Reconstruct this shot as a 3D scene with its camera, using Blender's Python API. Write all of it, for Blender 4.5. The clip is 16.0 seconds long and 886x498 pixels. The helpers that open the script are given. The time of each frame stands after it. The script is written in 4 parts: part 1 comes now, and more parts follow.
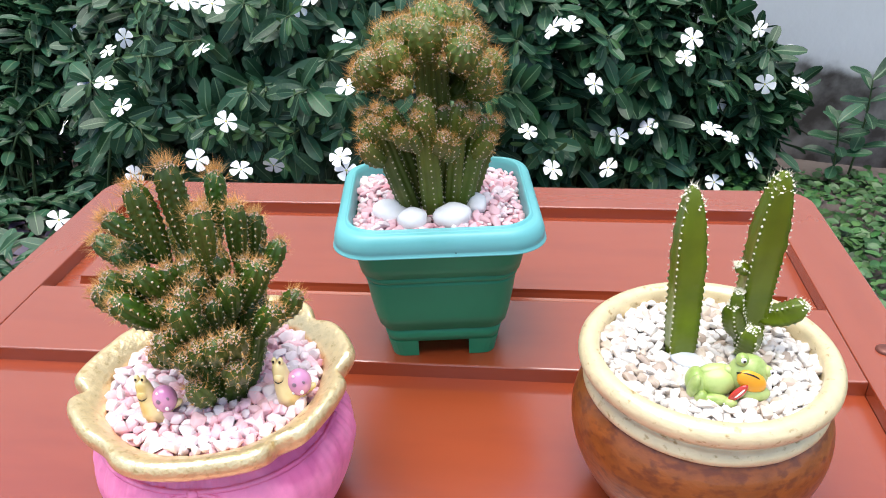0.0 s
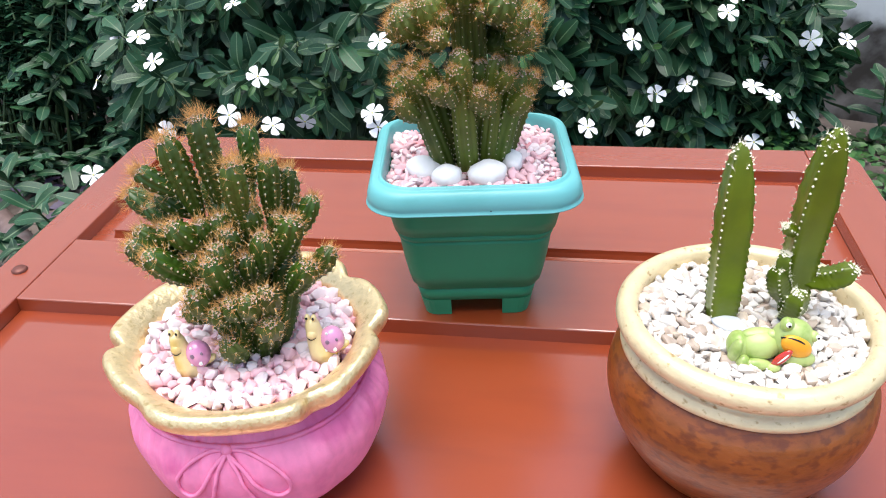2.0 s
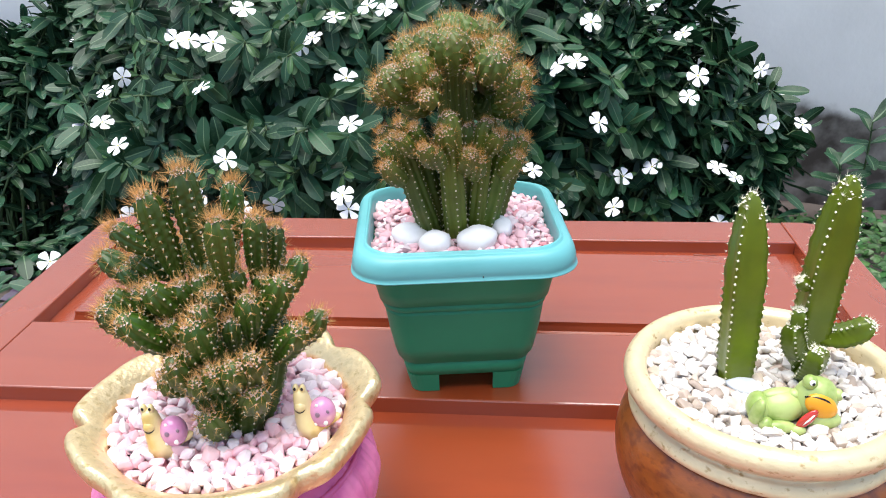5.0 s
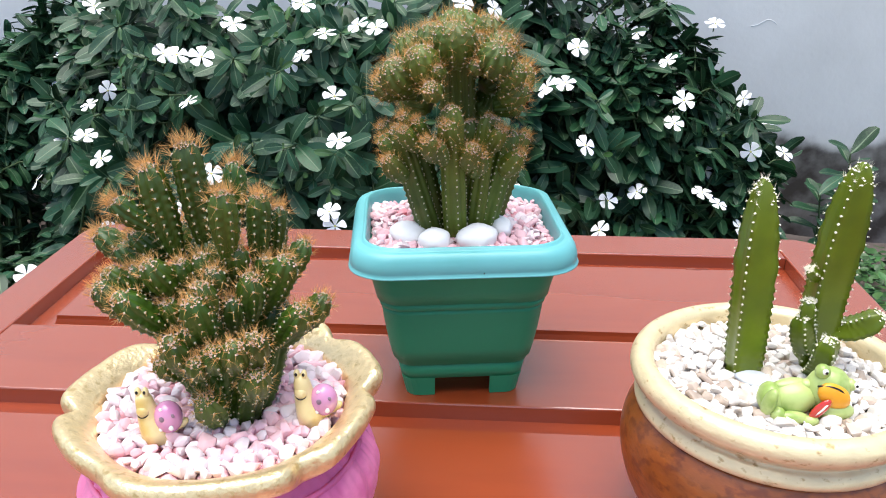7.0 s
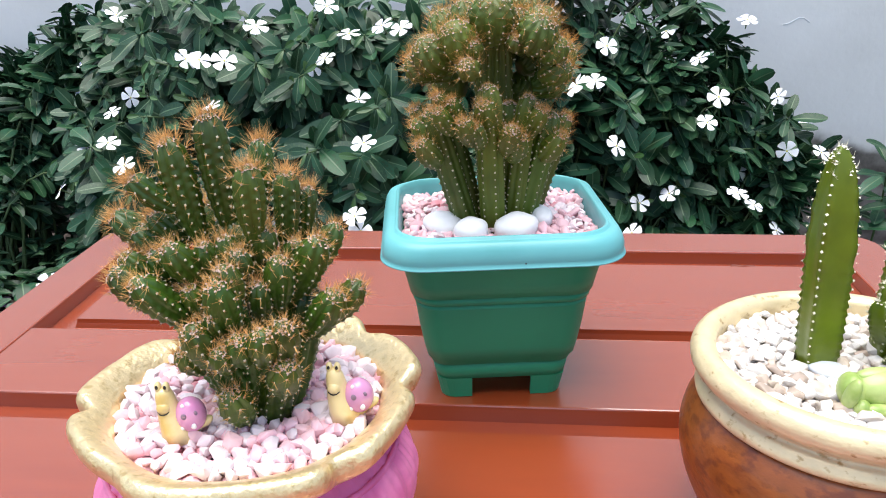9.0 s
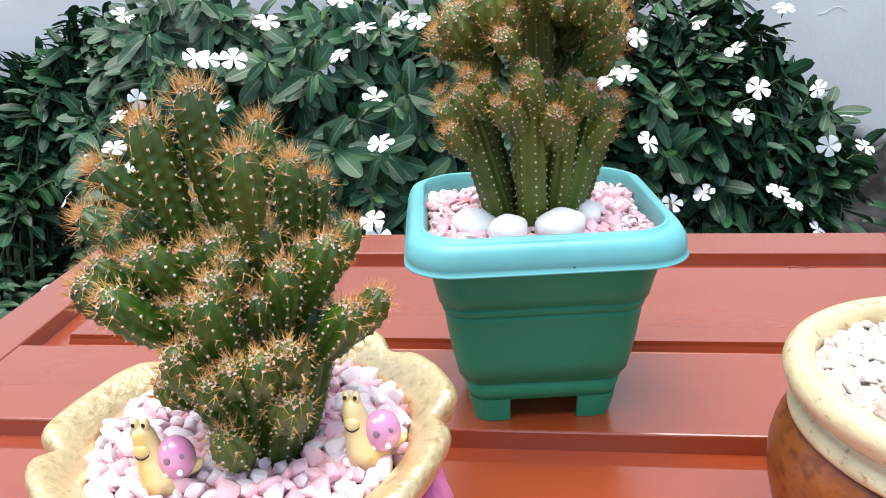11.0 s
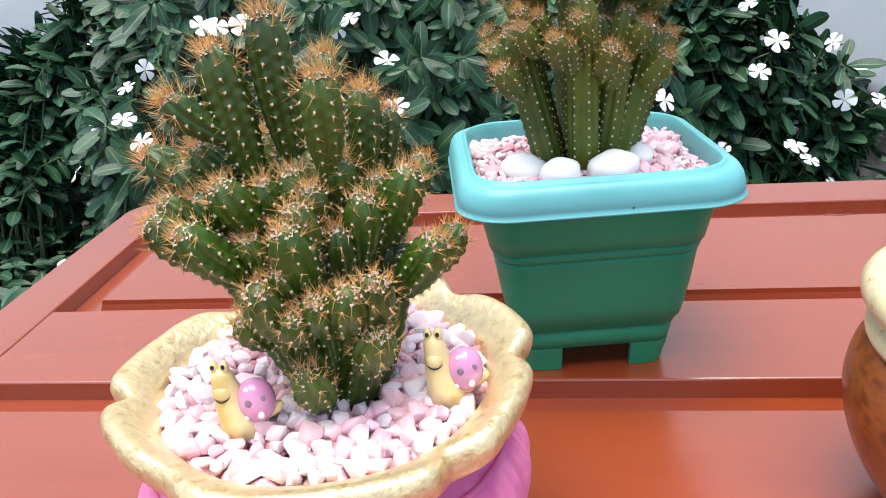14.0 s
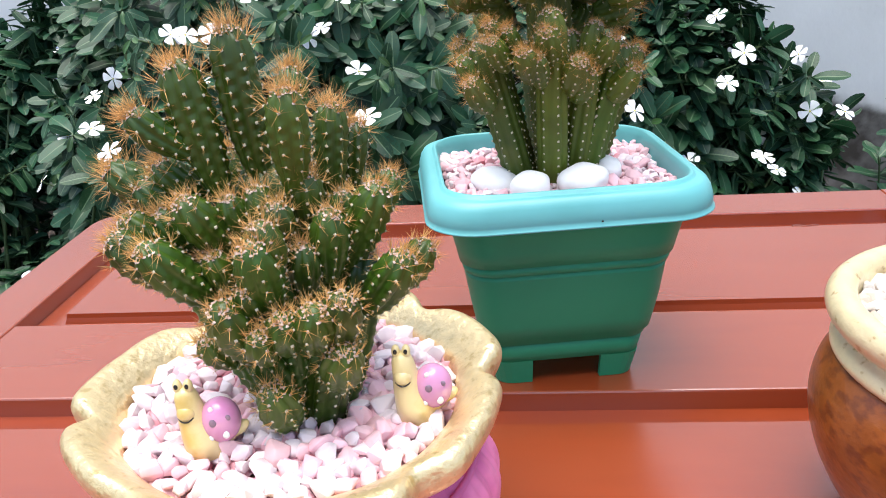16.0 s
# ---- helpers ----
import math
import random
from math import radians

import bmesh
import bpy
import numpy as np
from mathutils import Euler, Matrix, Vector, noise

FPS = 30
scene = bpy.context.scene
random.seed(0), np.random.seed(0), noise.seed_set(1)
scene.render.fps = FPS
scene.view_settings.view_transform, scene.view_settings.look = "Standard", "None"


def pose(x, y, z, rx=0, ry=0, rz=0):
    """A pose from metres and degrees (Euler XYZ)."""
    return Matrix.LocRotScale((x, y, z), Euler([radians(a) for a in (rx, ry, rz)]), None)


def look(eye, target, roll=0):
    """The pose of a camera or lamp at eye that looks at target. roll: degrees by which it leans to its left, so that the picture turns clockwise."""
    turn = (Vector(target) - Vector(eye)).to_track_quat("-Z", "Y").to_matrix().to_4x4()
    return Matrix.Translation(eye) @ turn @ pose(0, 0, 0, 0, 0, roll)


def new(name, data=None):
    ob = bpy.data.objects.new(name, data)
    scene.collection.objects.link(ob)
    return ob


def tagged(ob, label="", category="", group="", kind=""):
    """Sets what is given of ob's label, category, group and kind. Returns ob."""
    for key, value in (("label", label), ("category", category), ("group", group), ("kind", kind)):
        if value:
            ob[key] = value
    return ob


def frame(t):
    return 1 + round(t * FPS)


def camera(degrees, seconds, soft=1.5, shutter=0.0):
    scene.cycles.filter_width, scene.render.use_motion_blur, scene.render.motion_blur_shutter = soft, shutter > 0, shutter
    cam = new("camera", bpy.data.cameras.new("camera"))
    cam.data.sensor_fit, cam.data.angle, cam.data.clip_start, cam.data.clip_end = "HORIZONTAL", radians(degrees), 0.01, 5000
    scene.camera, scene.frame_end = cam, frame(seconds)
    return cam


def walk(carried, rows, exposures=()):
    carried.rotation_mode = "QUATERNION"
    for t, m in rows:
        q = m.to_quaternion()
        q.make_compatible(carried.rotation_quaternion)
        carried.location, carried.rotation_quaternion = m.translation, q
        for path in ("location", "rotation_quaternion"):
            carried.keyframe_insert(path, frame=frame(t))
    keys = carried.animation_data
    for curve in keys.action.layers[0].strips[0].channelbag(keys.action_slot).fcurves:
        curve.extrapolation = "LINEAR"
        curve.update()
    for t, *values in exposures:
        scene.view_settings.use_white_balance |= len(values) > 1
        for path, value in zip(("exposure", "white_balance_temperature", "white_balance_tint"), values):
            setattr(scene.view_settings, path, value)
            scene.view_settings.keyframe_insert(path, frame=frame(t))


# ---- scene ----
cam = camera(59.0, 16.0, soft=1.0)
PATH = [
    (0, (0.067, 0.093, 0.429), (-0.149, 1.82, -0.555), -2.1),
    (0.5, (0.07, 0.094, 0.431), (-0.138, 1.823, -0.552), -1.8),
    (1, (0.07, 0.095, 0.435), (-0.138, 1.822, -0.552), -1.5),
    (1.5, (0.068, 0.097, 0.428), (-0.153, 1.806, -0.587), -1.4),
    (2, (0.062, 0.101, 0.423), (-0.225, 1.766, -0.648), -2.8),
    (2.5, (0.066, 0.091, 0.436), (-0.127, 1.772, -0.63), -1.3),
    (3, (0.063, 0.088, 0.435), (-0.114, 1.801, -0.582), -1.3),
    (3.5, (0.068, 0.096, 0.423), (-0.11, 1.829, -0.559), -1.9),
    (4, (0.055, 0.106, 0.423), (-0.143, 1.897, -0.445), -1.5),
    (4.2, (0.05, 0.11, 0.419), (-0.153, 1.899, -0.452), -1.3),
    (6.3, (0.024, 0.114, 0.365), (-0.136, 1.954, -0.402), -2.8),
    (6.5, (0.023, 0.11, 0.366), (-0.126, 1.96, -0.38), -2.3),
    (7, (0.018, 0.108, 0.362), (-0.113, 1.944, -0.42), -0.2),
    (7.5, (0.013, 0.112, 0.356), (-0.138, 1.942, -0.438), 0.0),
    (8, (0.011, 0.117, 0.348), (-0.15, 1.964, -0.402), -1.0),
    (8.5, (0.009, 0.133, 0.333), (-0.184, 1.974, -0.423), -1.9),
    (8.7, (0.007, 0.133, 0.333), (-0.18, 1.976, -0.421), -1.5),
    (10.8, (-0.001, 0.174, 0.309), (-0.193, 2.033, -0.403), -1.7),
    (11, (-0.012, 0.2, 0.303), (-0.242, 2.048, -0.427), -2.7),
    (11.5, (-0.035, 0.218, 0.279), (-0.269, 2.023, -0.551), -3.2),
    (12, (-0.044, 0.215, 0.281), (-0.28, 2.025, -0.536), -3.8),
    (12.5, (-0.046, 0.213, 0.282), (-0.249, 2.024, -0.542), -3.3),
    (13, (-0.046, 0.21, 0.284), (-0.225, 2.022, -0.543), -2.7),
    (13.5, (-0.049, 0.208, 0.285), (-0.278, 2.027, -0.515), -3.8),
    (14, (-0.046, 0.2, 0.285), (-0.271, 2.024, -0.504), -4.2),
    (14.5, (-0.046, 0.208, 0.282), (-0.221, 2.03, -0.524), -3.6),
    (15, (-0.044, 0.207, 0.283), (-0.182, 2.026, -0.536), -3.2),
    (15.5, (-0.045, 0.206, 0.283), (-0.192, 2.033, -0.518), -3.4),
    (16, (-0.044, 0.203, 0.287), (-0.201, 2.04, -0.487), -3.5),
]
walk(cam, [(t, look(eye, target, roll)) for t, eye, target, roll in PATH],
     exposures=((0, 0.82), (4, 0.82), (8.5, 0.82), (11, 0.95), (16, 0.93)))

# ---- world, sun, exposure ----
world = bpy.data.worlds.new("overcast_sky")
scene.world = world
world.use_nodes = True
wn = world.node_tree.nodes
sky = wn.new("ShaderNodeTexSky")
sky.sky_type = "NISHITA"
sky.sun_disc = False
sky.sun_elevation, sky.sun_rotation = radians(83), radians(215)
sky.air_density, sky.dust_density, sky.ozone_density = 1.0, 1.5, 1.0
world.node_tree.links.new(sky.outputs[0], wn["Background"].inputs[0])
wn["Background"].inputs[1].default_value = 0.15
sun = new("sun", bpy.data.lights.new("sun", "SUN"))
sun.data.energy, sun.data.angle, sun.data.color = 2.9, radians(54), (1.0, 0.97, 0.91)
sun.matrix_world = look((-0.38, 0.10, 4.0), (0, 0.5, 0))

GROUND = -0.45


# ---- materials ----
def material(name, colour, rough=0.6, metal=0.0, vary=0.15, scale=40.0, bump=0.1, coat=0.0,
             second=None, second_scale=8.0, second_edge=(0.5, 0.65), per_object=0.0, hue=0.0, spec=0.5,
             stretch=(1, 1, 1), bump_scale=0.0, translucent=0.0, island=0.0, coat_ior=1.5, coat_rough=0.13):
    """A surface: base colour varied at two scales, grain relief, and an optional second colour in stains."""
    m = bpy.data.materials.new(name)
    m.use_nodes = True
    nt = m.node_tree
    b = nt.nodes["Principled BSDF"]
    b.inputs["Roughness"].default_value = rough
    b.inputs["Metallic"].default_value = metal
    b.inputs["Coat Weight"].default_value = coat
    b.inputs["Coat Roughness"].default_value = coat_rough
    b.inputs["Coat IOR"].default_value = coat_ior
    b.inputs["Specular IOR Level"].default_value = spec
    co = nt.nodes.new("ShaderNodeTexCoord")
    mp = nt.nodes.new("ShaderNodeMapping")
    mp.inputs["Scale"].default_value = stretch
    nt.links.new(co.outputs["Object"], mp.inputs[0])
    n1 = nt.nodes.new("ShaderNodeTexNoise")
    n1.inputs["Scale"].default_value, n1.inputs["Detail"].default_value = scale, 6
    n2 = nt.nodes.new("ShaderNodeTexNoise")
    n2.inputs["Scale"].default_value, n2.inputs["Detail"].default_value = second_scale, 5
    for n in (n1, n2):
        nt.links.new(mp.outputs[0], n.inputs["Vector"])
    hsv = nt.nodes.new("ShaderNodeHueSaturation")
    hsv.inputs["Color"].default_value = (*colour, 1)
    val = nt.nodes.new("ShaderNodeMapRange")
    val.inputs["To Min"].default_value, val.inputs["To Max"].default_value = 1 - vary * 1.6, 1 + vary * 1.6
    nt.links.new(n1.outputs["Fac"], val.inputs["Value"])
    out = val.outputs[0]
    if per_object or island:
        if island:
            info = nt.nodes.new("ShaderNodeNewGeometry")
            rnd, amount = info.outputs["Random Per Island"], island
        else:
            info = nt.nodes.new("ShaderNodeObjectInfo")
            rnd, amount = info.outputs["Random"], per_object
        r = nt.nodes.new("ShaderNodeMapRange")
        r.inputs["To Min"].default_value, r.inputs["To Max"].default_value = 1 - amount, 1 + amount
        nt.links.new(rnd, r.inputs["Value"])
        mul = nt.nodes.new("ShaderNodeMath")
        mul.operation = "MULTIPLY"
        nt.links.new(out, mul.inputs[0]), nt.links.new(r.outputs[0], mul.inputs[1])
        out = mul.outputs[0]
        if hue:
            h = nt.nodes.new("ShaderNodeMapRange")
            h.inputs["To Min"].default_value, h.inputs["To Max"].default_value = 0.5 - hue, 0.5 + hue
            wob = nt.nodes.new("ShaderNodeMath")
            wob.operation = "FRACT"
            big = nt.nodes.new("ShaderNodeMath")
            big.operation = "MULTIPLY"
            big.inputs[1].default_value = 7.31
            nt.links.new(rnd, big.inputs[0]), nt.links.new(big.outputs[0], wob.inputs[0])
            nt.links.new(wob.outputs[0], h.inputs["Value"]), nt.links.new(h.outputs[0], hsv.inputs["Hue"])
    nt.links.new(out, hsv.inputs["Value"])
    colour_out = hsv.outputs[0]
    if second:
        ramp = nt.nodes.new("ShaderNodeMapRange")
        ramp.interpolation_type = "SMOOTHSTEP"
        ramp.inputs["From Min"].default_value, ramp.inputs["From Max"].default_value = second_edge
        nt.links.new(n2.outputs["Fac"], ramp.inputs["Value"])
        mix = nt.nodes.new("ShaderNodeMix")
        mix.data_type = "RGBA"
        mix.inputs["B"].default_value = (*second, 1)
        nt.links.new(ramp.outputs[0], mix.inputs["Factor"])
        nt.links.new(colour_out, mix.inputs["A"])
        colour_out = mix.outputs["Result"]
    nt.links.new(colour_out, b.inputs["Base Color"])
    if bump:
        bp = nt.nodes.new("ShaderNodeBump")
        bp.inputs["Strength"].default_value, bp.inputs["Distance"].default_value = bump, 0.002
        src = n1
        if bump_scale:
            src = nt.nodes.new("ShaderNodeTexNoise")
            src.inputs["Scale"].default_value, src.inputs["Detail"].default_value = bump_scale, 4
            nt.links.new(mp.outputs[0], src.inputs["Vector"])
        nt.links.new(src.outputs["Fac"], bp.inputs["Height"])
        nt.links.new(bp.outputs[0], b.inputs["Normal"])
    if translucent:
        b.inputs["Transmission Weight"].default_value = 0.0
        b.inputs["Subsurface Weight"].default_value = translucent
        b.inputs["Subsurface Radius"].default_value = (0.004, 0.004, 0.002)
    return m


WOOD = material("red_brown_wood", (0.270, 0.045, 0.0120), rough=0.27, spec=0.65, vary=0.035, scale=9, bump=0.012, stretch=(1, 5, 3),
                second=(0.245, 0.039, 0.0110), second_scale=5, second_edge=(0.45, 0.75), bump_scale=140, coat=1.0, coat_ior=1.62, coat_rough=0.24)
WOOD_LONG = material("red_brown_wood_stile", (0.270, 0.045, 0.0120), rough=0.27, spec=0.65, vary=0.035, scale=9, bump=0.012, stretch=(5, 1, 3),
                     second=(0.245, 0.039, 0.0110), second_scale=5, second_edge=(0.45, 0.75), bump_scale=140, coat=1.0, coat_ior=1.62, coat_rough=0.24)
GREEN_PLASTIC = material("green_plastic", (0.012, 0.245, 0.120), rough=0.45, spec=0.4, vary=0.05, scale=25, bump=0.02, second=(0.015, 0.265, 0.13), second_scale=10)
TURQUOISE = material("turquoise_plastic", (0.13, 0.43, 0.44), rough=0.4, vary=0.04, scale=30, bump=0.02, second=(0.11, 0.39, 0.39), second_scale=12)
PINK = material("pink_painted_clay", (0.86, 0.25, 0.45), rough=0.62, vary=0.12, scale=120, bump=0.3, second=(0.68, 0.14, 0.33), second_scale=18)
GOLD = material("gold_paint", (0.86, 0.67, 0.36), rough=0.33, metal=0.7, vary=0.12, scale=210, bump=0.55, second=(0.62, 0.44, 0.19),
                second_scale=190, second_edge=(0.55, 0.72))
CREAM = material("cream_gold_glaze", (0.74, 0.61, 0.36), rough=0.36, metal=0.25, vary=0.12, scale=110, bump=0.4, second=(0.42, 0.27, 0.10),
                 second_scale=170, second_edge=(0.58, 0.74), stretch=(1, 1, 1.6), coat=0.2)
TERRACOTTA = material("varnished_terracotta", (0.25, 0.068, 0.011), rough=0.33, vary=0.30, scale=70, bump=0.40, second=(0.15, 0.036, 0.008),
                      second_scale=120, second_edge=(0.46, 0.66), coat=0.16, stretch=(1, 1, 1.8))
CACTUS = material("cactus_skin", (0.037, 0.078, 0.0050), rough=0.40, vary=0.25, scale=60, bump=0.15, second=(0.062, 0.105, 0.008),
                  second_scale=35, per_object=0.22, hue=0.018, second_edge=(0.5, 0.75))
CACTUS_OLIVE = material("olive_cactus_skin", (0.072, 0.105, 0.007), rough=0.5, vary=0.25, scale=60, bump=0.15, second=(0.10, 0.105, 0.014),
                        second_scale=30, per_object=0.22, hue=0.02, second_edge=(0.5, 0.75))
CACTUS_BRIGHT = material("bright_cactus_skin", (0.125, 0.175, 0.003), rough=0.36, vary=0.22, scale=50, bump=0.06, second=(0.075, 0.130, 0.004),
                         second_scale=14, per_object=0.1)
AREOLE = material("areole_wool", (0.60, 0.55, 0.42), rough=0.95, vary=0.2, scale=300, bump=0)
TUFT = material("tip_wool", (0.54, 0.41, 0.35), rough=0.95, vary=0.3, scale=400, bump=0)
SPINE = material("amber_spine", (0.62, 0.34, 0.11), rough=0.55, vary=0.3, scale=60, bump=0, island=0.45)
SPINE_ORANGE = material("orange_spine", (0.56, 0.29, 0.075), rough=0.55, vary=0.3, scale=60, bump=0, island=0.45)
SPINE_WHITE = material("pale_spine", (0.74, 0.70, 0.55), rough=0.6, vary=0.15, scale=60, bump=0)
PEBBLE_WHITE = material("white_pebble", (0.74, 0.70, 0.65), rough=0.6, vary=0.08, scale=160, bump=0.25, second=(0.50, 0.41, 0.34),
                        second_scale=60, second_edge=(0.46, 0.66), per_object=0.22, hue=0.01)
PEBBLE_TAN = material("tan_pebble", (0.50, 0.40, 0.32), rough=0.6, vary=0.12, scale=160, bump=0.25, second=(0.62, 0.55, 0.48),
                      second_scale=60, second_edge=(0.5, 0.7), per_object=0.25, hue=0.01)
PEBBLE_PINK = material("pink_pebble", (0.80, 0.50, 0.53), rough=0.55, vary=0.08, scale=160, bump=0.2, second=(0.72, 0.28, 0.31),
                       second_scale=45, second_edge=(0.55, 0.72), per_object=0.14, hue=0.012)
PEBBLE_PALE = material("pale_pink_pebble", (0.80, 0.68, 0.69), rough=0.55, vary=0.06, scale=160, bump=0.2, second=(0.70, 0.44, 0.46),
                       second_scale=45, second_edge=(0.56, 0.75), per_object=0.1)
STONE = material("white_stone", (0.82, 0.81, 0.79), rough=0.6, vary=0.07, scale=80, bump=0.25, second=(0.74, 0.73, 0.70), second_scale=30)
SLATE = material("bluish_grey_stone", (0.60, 0.63, 0.66), rough=0.6, vary=0.12, scale=80, bump=0.25)
SOIL = material("dark_potting_soil", (0.05, 0.035, 0.025), rough=0.95, vary=0.4, scale=200, bump=0.6)
SNAIL_SKIN = material("yellow_glaze", (0.78, 0.62, 0.30), rough=0.3, vary=0.08, scale=90, bump=0.03, second=(0.62, 0.42, 0.12), second_scale=40, coat=0.3)
SNAIL_SHELL = material("pink_glaze", (0.64, 0.28, 0.46), rough=0.22, vary=0.08, scale=60, bump=0.02, second=(0.62, 0.2, 0.42), second_scale=40, coat=0.5)
FROG_SKIN = material("lime_glaze", (0.40, 0.49, 0.16), rough=0.4, vary=0.1, scale=90, bump=0.05, second=(0.26, 0.37, 0.08), second_scale=60, coat=0.3)
ORANGE = material("orange_glaze", (0.85, 0.36, 0.02), rough=0.3, vary=0.08, scale=80, bump=0.02)
RED = material("red_glaze", (0.50, 0.03, 0.02), rough=0.15, vary=0.1, scale=80, bump=0.02, coat=0.6)
BLACK = material("black_paint", (0.015, 0.013, 0.012), rough=0.25, vary=0.1, bump=0)
WHITE = material("white_paint", (0.85, 0.84, 0.82), rough=0.35, vary=0.04, bump=0)
GREY_DOT = material("grey_purple_paint", (0.25, 0.16, 0.22), rough=0.35, vary=0.05, bump=0)
LEAF = material("vinca_leaf", (0.0175, 0.068, 0.030), rough=0.43, spec=0.35, vary=0.2, scale=45, bump=0.15, second=(0.030, 0.071, 0.030),
                second_scale=14, per_object=0.4, hue=0.02, bump_scale=180)
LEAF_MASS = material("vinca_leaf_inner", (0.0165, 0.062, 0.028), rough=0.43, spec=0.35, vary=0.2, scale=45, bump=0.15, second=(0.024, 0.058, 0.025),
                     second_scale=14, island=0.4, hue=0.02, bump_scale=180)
LEAF_YOUNG = material("young_leaf", (0.048, 0.115, 0.030), rough=0.45, vary=0.2, scale=45, bump=0.1, per_object=0.25, hue=0.01)
MIDRIB = material("leaf_midrib", (0.085, 0.150, 0.075), rough=0.5, vary=0.15, scale=60, bump=0)
STEM = material("green_stem", (0.055, 0.095, 0.032), rough=0.6, vary=0.2, scale=60, bump=0.1)
PETAL = material("white_petal", (0.82, 0.83, 0.84), rough=0.6, vary=0.05, scale=90, bump=0.1, translucent=0.2)
EYE_SPOT = material("pale_yellow_eye", (0.55, 0.52, 0.16), rough=0.6, vary=0.1, bump=0)
WEED = material("weed_leaf", (0.034, 0.100, 0.022), rough=0.5, vary=0.2, scale=50, bump=0.1, island=0.4, hue=0.02)
LITTER = material("dry_leaf_litter", (0.15, 0.115, 0.10), rough=0.9, vary=0.3, scale=50, bump=0.2, island=0.6, hue=0.04)
PURPLE_LEAF = material("dark_purple_leaf", (0.07, 0.045, 0.085), rough=0.6, vary=0.3, scale=50, bump=0.1, island=0.5, hue=0.03)
GROUND_SOIL = material("garden_soil", (0.125, 0.098, 0.085), rough=0.95, vary=0.35, scale=26, bump=0.9, second=(0.14, 0.112, 0.097), second_scale=9)
RUST = material("rusty_pipe", (0.17, 0.115, 0.105), rough=0.6, metal=0.3, vary=0.3, scale=50, bump=0.3, second=(0.22, 0.18, 0.18), second_scale=14)
BOLT = material("dark_bolt_paint", (0.16, 0.05, 0.035), rough=0.45, metal=0.3, vary=0.2, scale=200, bump=0.2)


def plaster():
    """Pale plaster with a damp grey band of stain near the ground."""
    m = material("pale_plaster", (0.84, 0.82, 0.80), rough=0.85, vary=0.05, scale=7, bump=0.3, second=(0.72, 0.70, 0.68), second_scale=1.7,
                 second_edge=(0.48, 0.72), bump_scale=90)
    nt = m.node_tree
    b = nt.nodes["Principled BSDF"]
    link = b.inputs["Base Color"].links[0]
    src = link.from_socket
    co = nt.nodes.new("ShaderNodeTexCoord")
    sep = nt.nodes.new("ShaderNodeSeparateXYZ")
    nt.links.new(co.outputs["Object"], sep.inputs[0])
    ns = nt.nodes.new("ShaderNodeTexNoise")
    ns.inputs["Scale"].default_value, ns.inputs["Detail"].default_value = 6, 6
    nt.links.new(co.outputs["Object"], ns.inputs["Vector"])
    ad = nt.nodes.new("ShaderNodeMath")
    ad.operation = "MULTIPLY_ADD"
    ad.inputs[1].default_value = -0.16
    nt.links.new(ns.outputs["Fac"], ad.inputs[0])
    nt.links.new(sep.outputs["Z"], ad.inputs[2])
    mr = nt.nodes.new("ShaderNodeMapRange")
    mr.interpolation_type = "SMOOTHSTEP"
    mr.inputs["From Min"].default_value, mr.inputs["From Max"].default_value = -0.275, -0.235
    nt.links.new(ad.outputs[0], mr.inputs["Value"])
    mix = nt.nodes.new("ShaderNodeMix")
    mix.data_type = "RGBA"
    blot = nt.nodes.new("ShaderNodeMix")
    blot.data_type = "RGBA"
    blot.inputs["A"].default_value, blot.inputs["B"].default_value = (0.07, 0.058, 0.050, 1), (0.30, 0.28, 0.26, 1)
    spots = nt.nodes.new("ShaderNodeTexNoise")
    spots.inputs["Scale"].default_value, spots.inputs["Detail"].default_value = 14, 7
    nt.links.new(co.outputs["Object"], spots.inputs["Vector"])
    edge = nt.nodes.new("ShaderNodeMapRange")
    edge.inputs["From Min"].default_value, edge.inputs["From Max"].default_value = 0.38, 0.68
    nt.links.new(spots.outputs["Fac"], edge.inputs["Value"]), nt.links.new(edge.outputs[0], blot.inputs["Factor"])
    nt.links.new(blot.outputs["Result"], mix.inputs["A"])
    nt.links.new(mr.outputs[0], mix.inputs["Factor"])
    nt.links.new(src, mix.inputs["B"])
    nt.links.new(mix.outputs["Result"], b.inputs["Base Color"])
    return m


PLASTER = plaster()


# ---- building helpers ----
def thing(name, at, label, category, group="", kind=""):
    e = new(name)
    e.empty_display_size = 0.02
    e.location = at
    return tagged(e, label, category, group, kind)


def mesh_of(bm, name, mats, smooth=True):
    me = bpy.data.meshes.new(name)
    bm.to_mesh(me)
    bm.free()
    for m in mats if isinstance(mats, (list, tuple)) else [mats]:
        me.materials.append(m)
    if smooth:
        me.polygons.foreach_set("use_smooth", [True] * len(me.polygons))
    return me


def attach(ob, parent):
    """Makes ob a part of parent; its mesh stays where it is in the world."""
    ob.parent = parent
    ob.matrix_parent_inverse = Matrix.Translation(-parent.location) if parent.type == "EMPTY" else parent.matrix_basis.inverted()
    return ob


def part(name, bm, mats, parent=None, label="", smooth=True):
    me = bm if isinstance(bm, bpy.types.Mesh) else mesh_of(bm, name, mats, smooth)
    ob = new(name, me)
    if parent:
        attach(ob, parent)
    if label:
        ob["label"] = label
    return ob


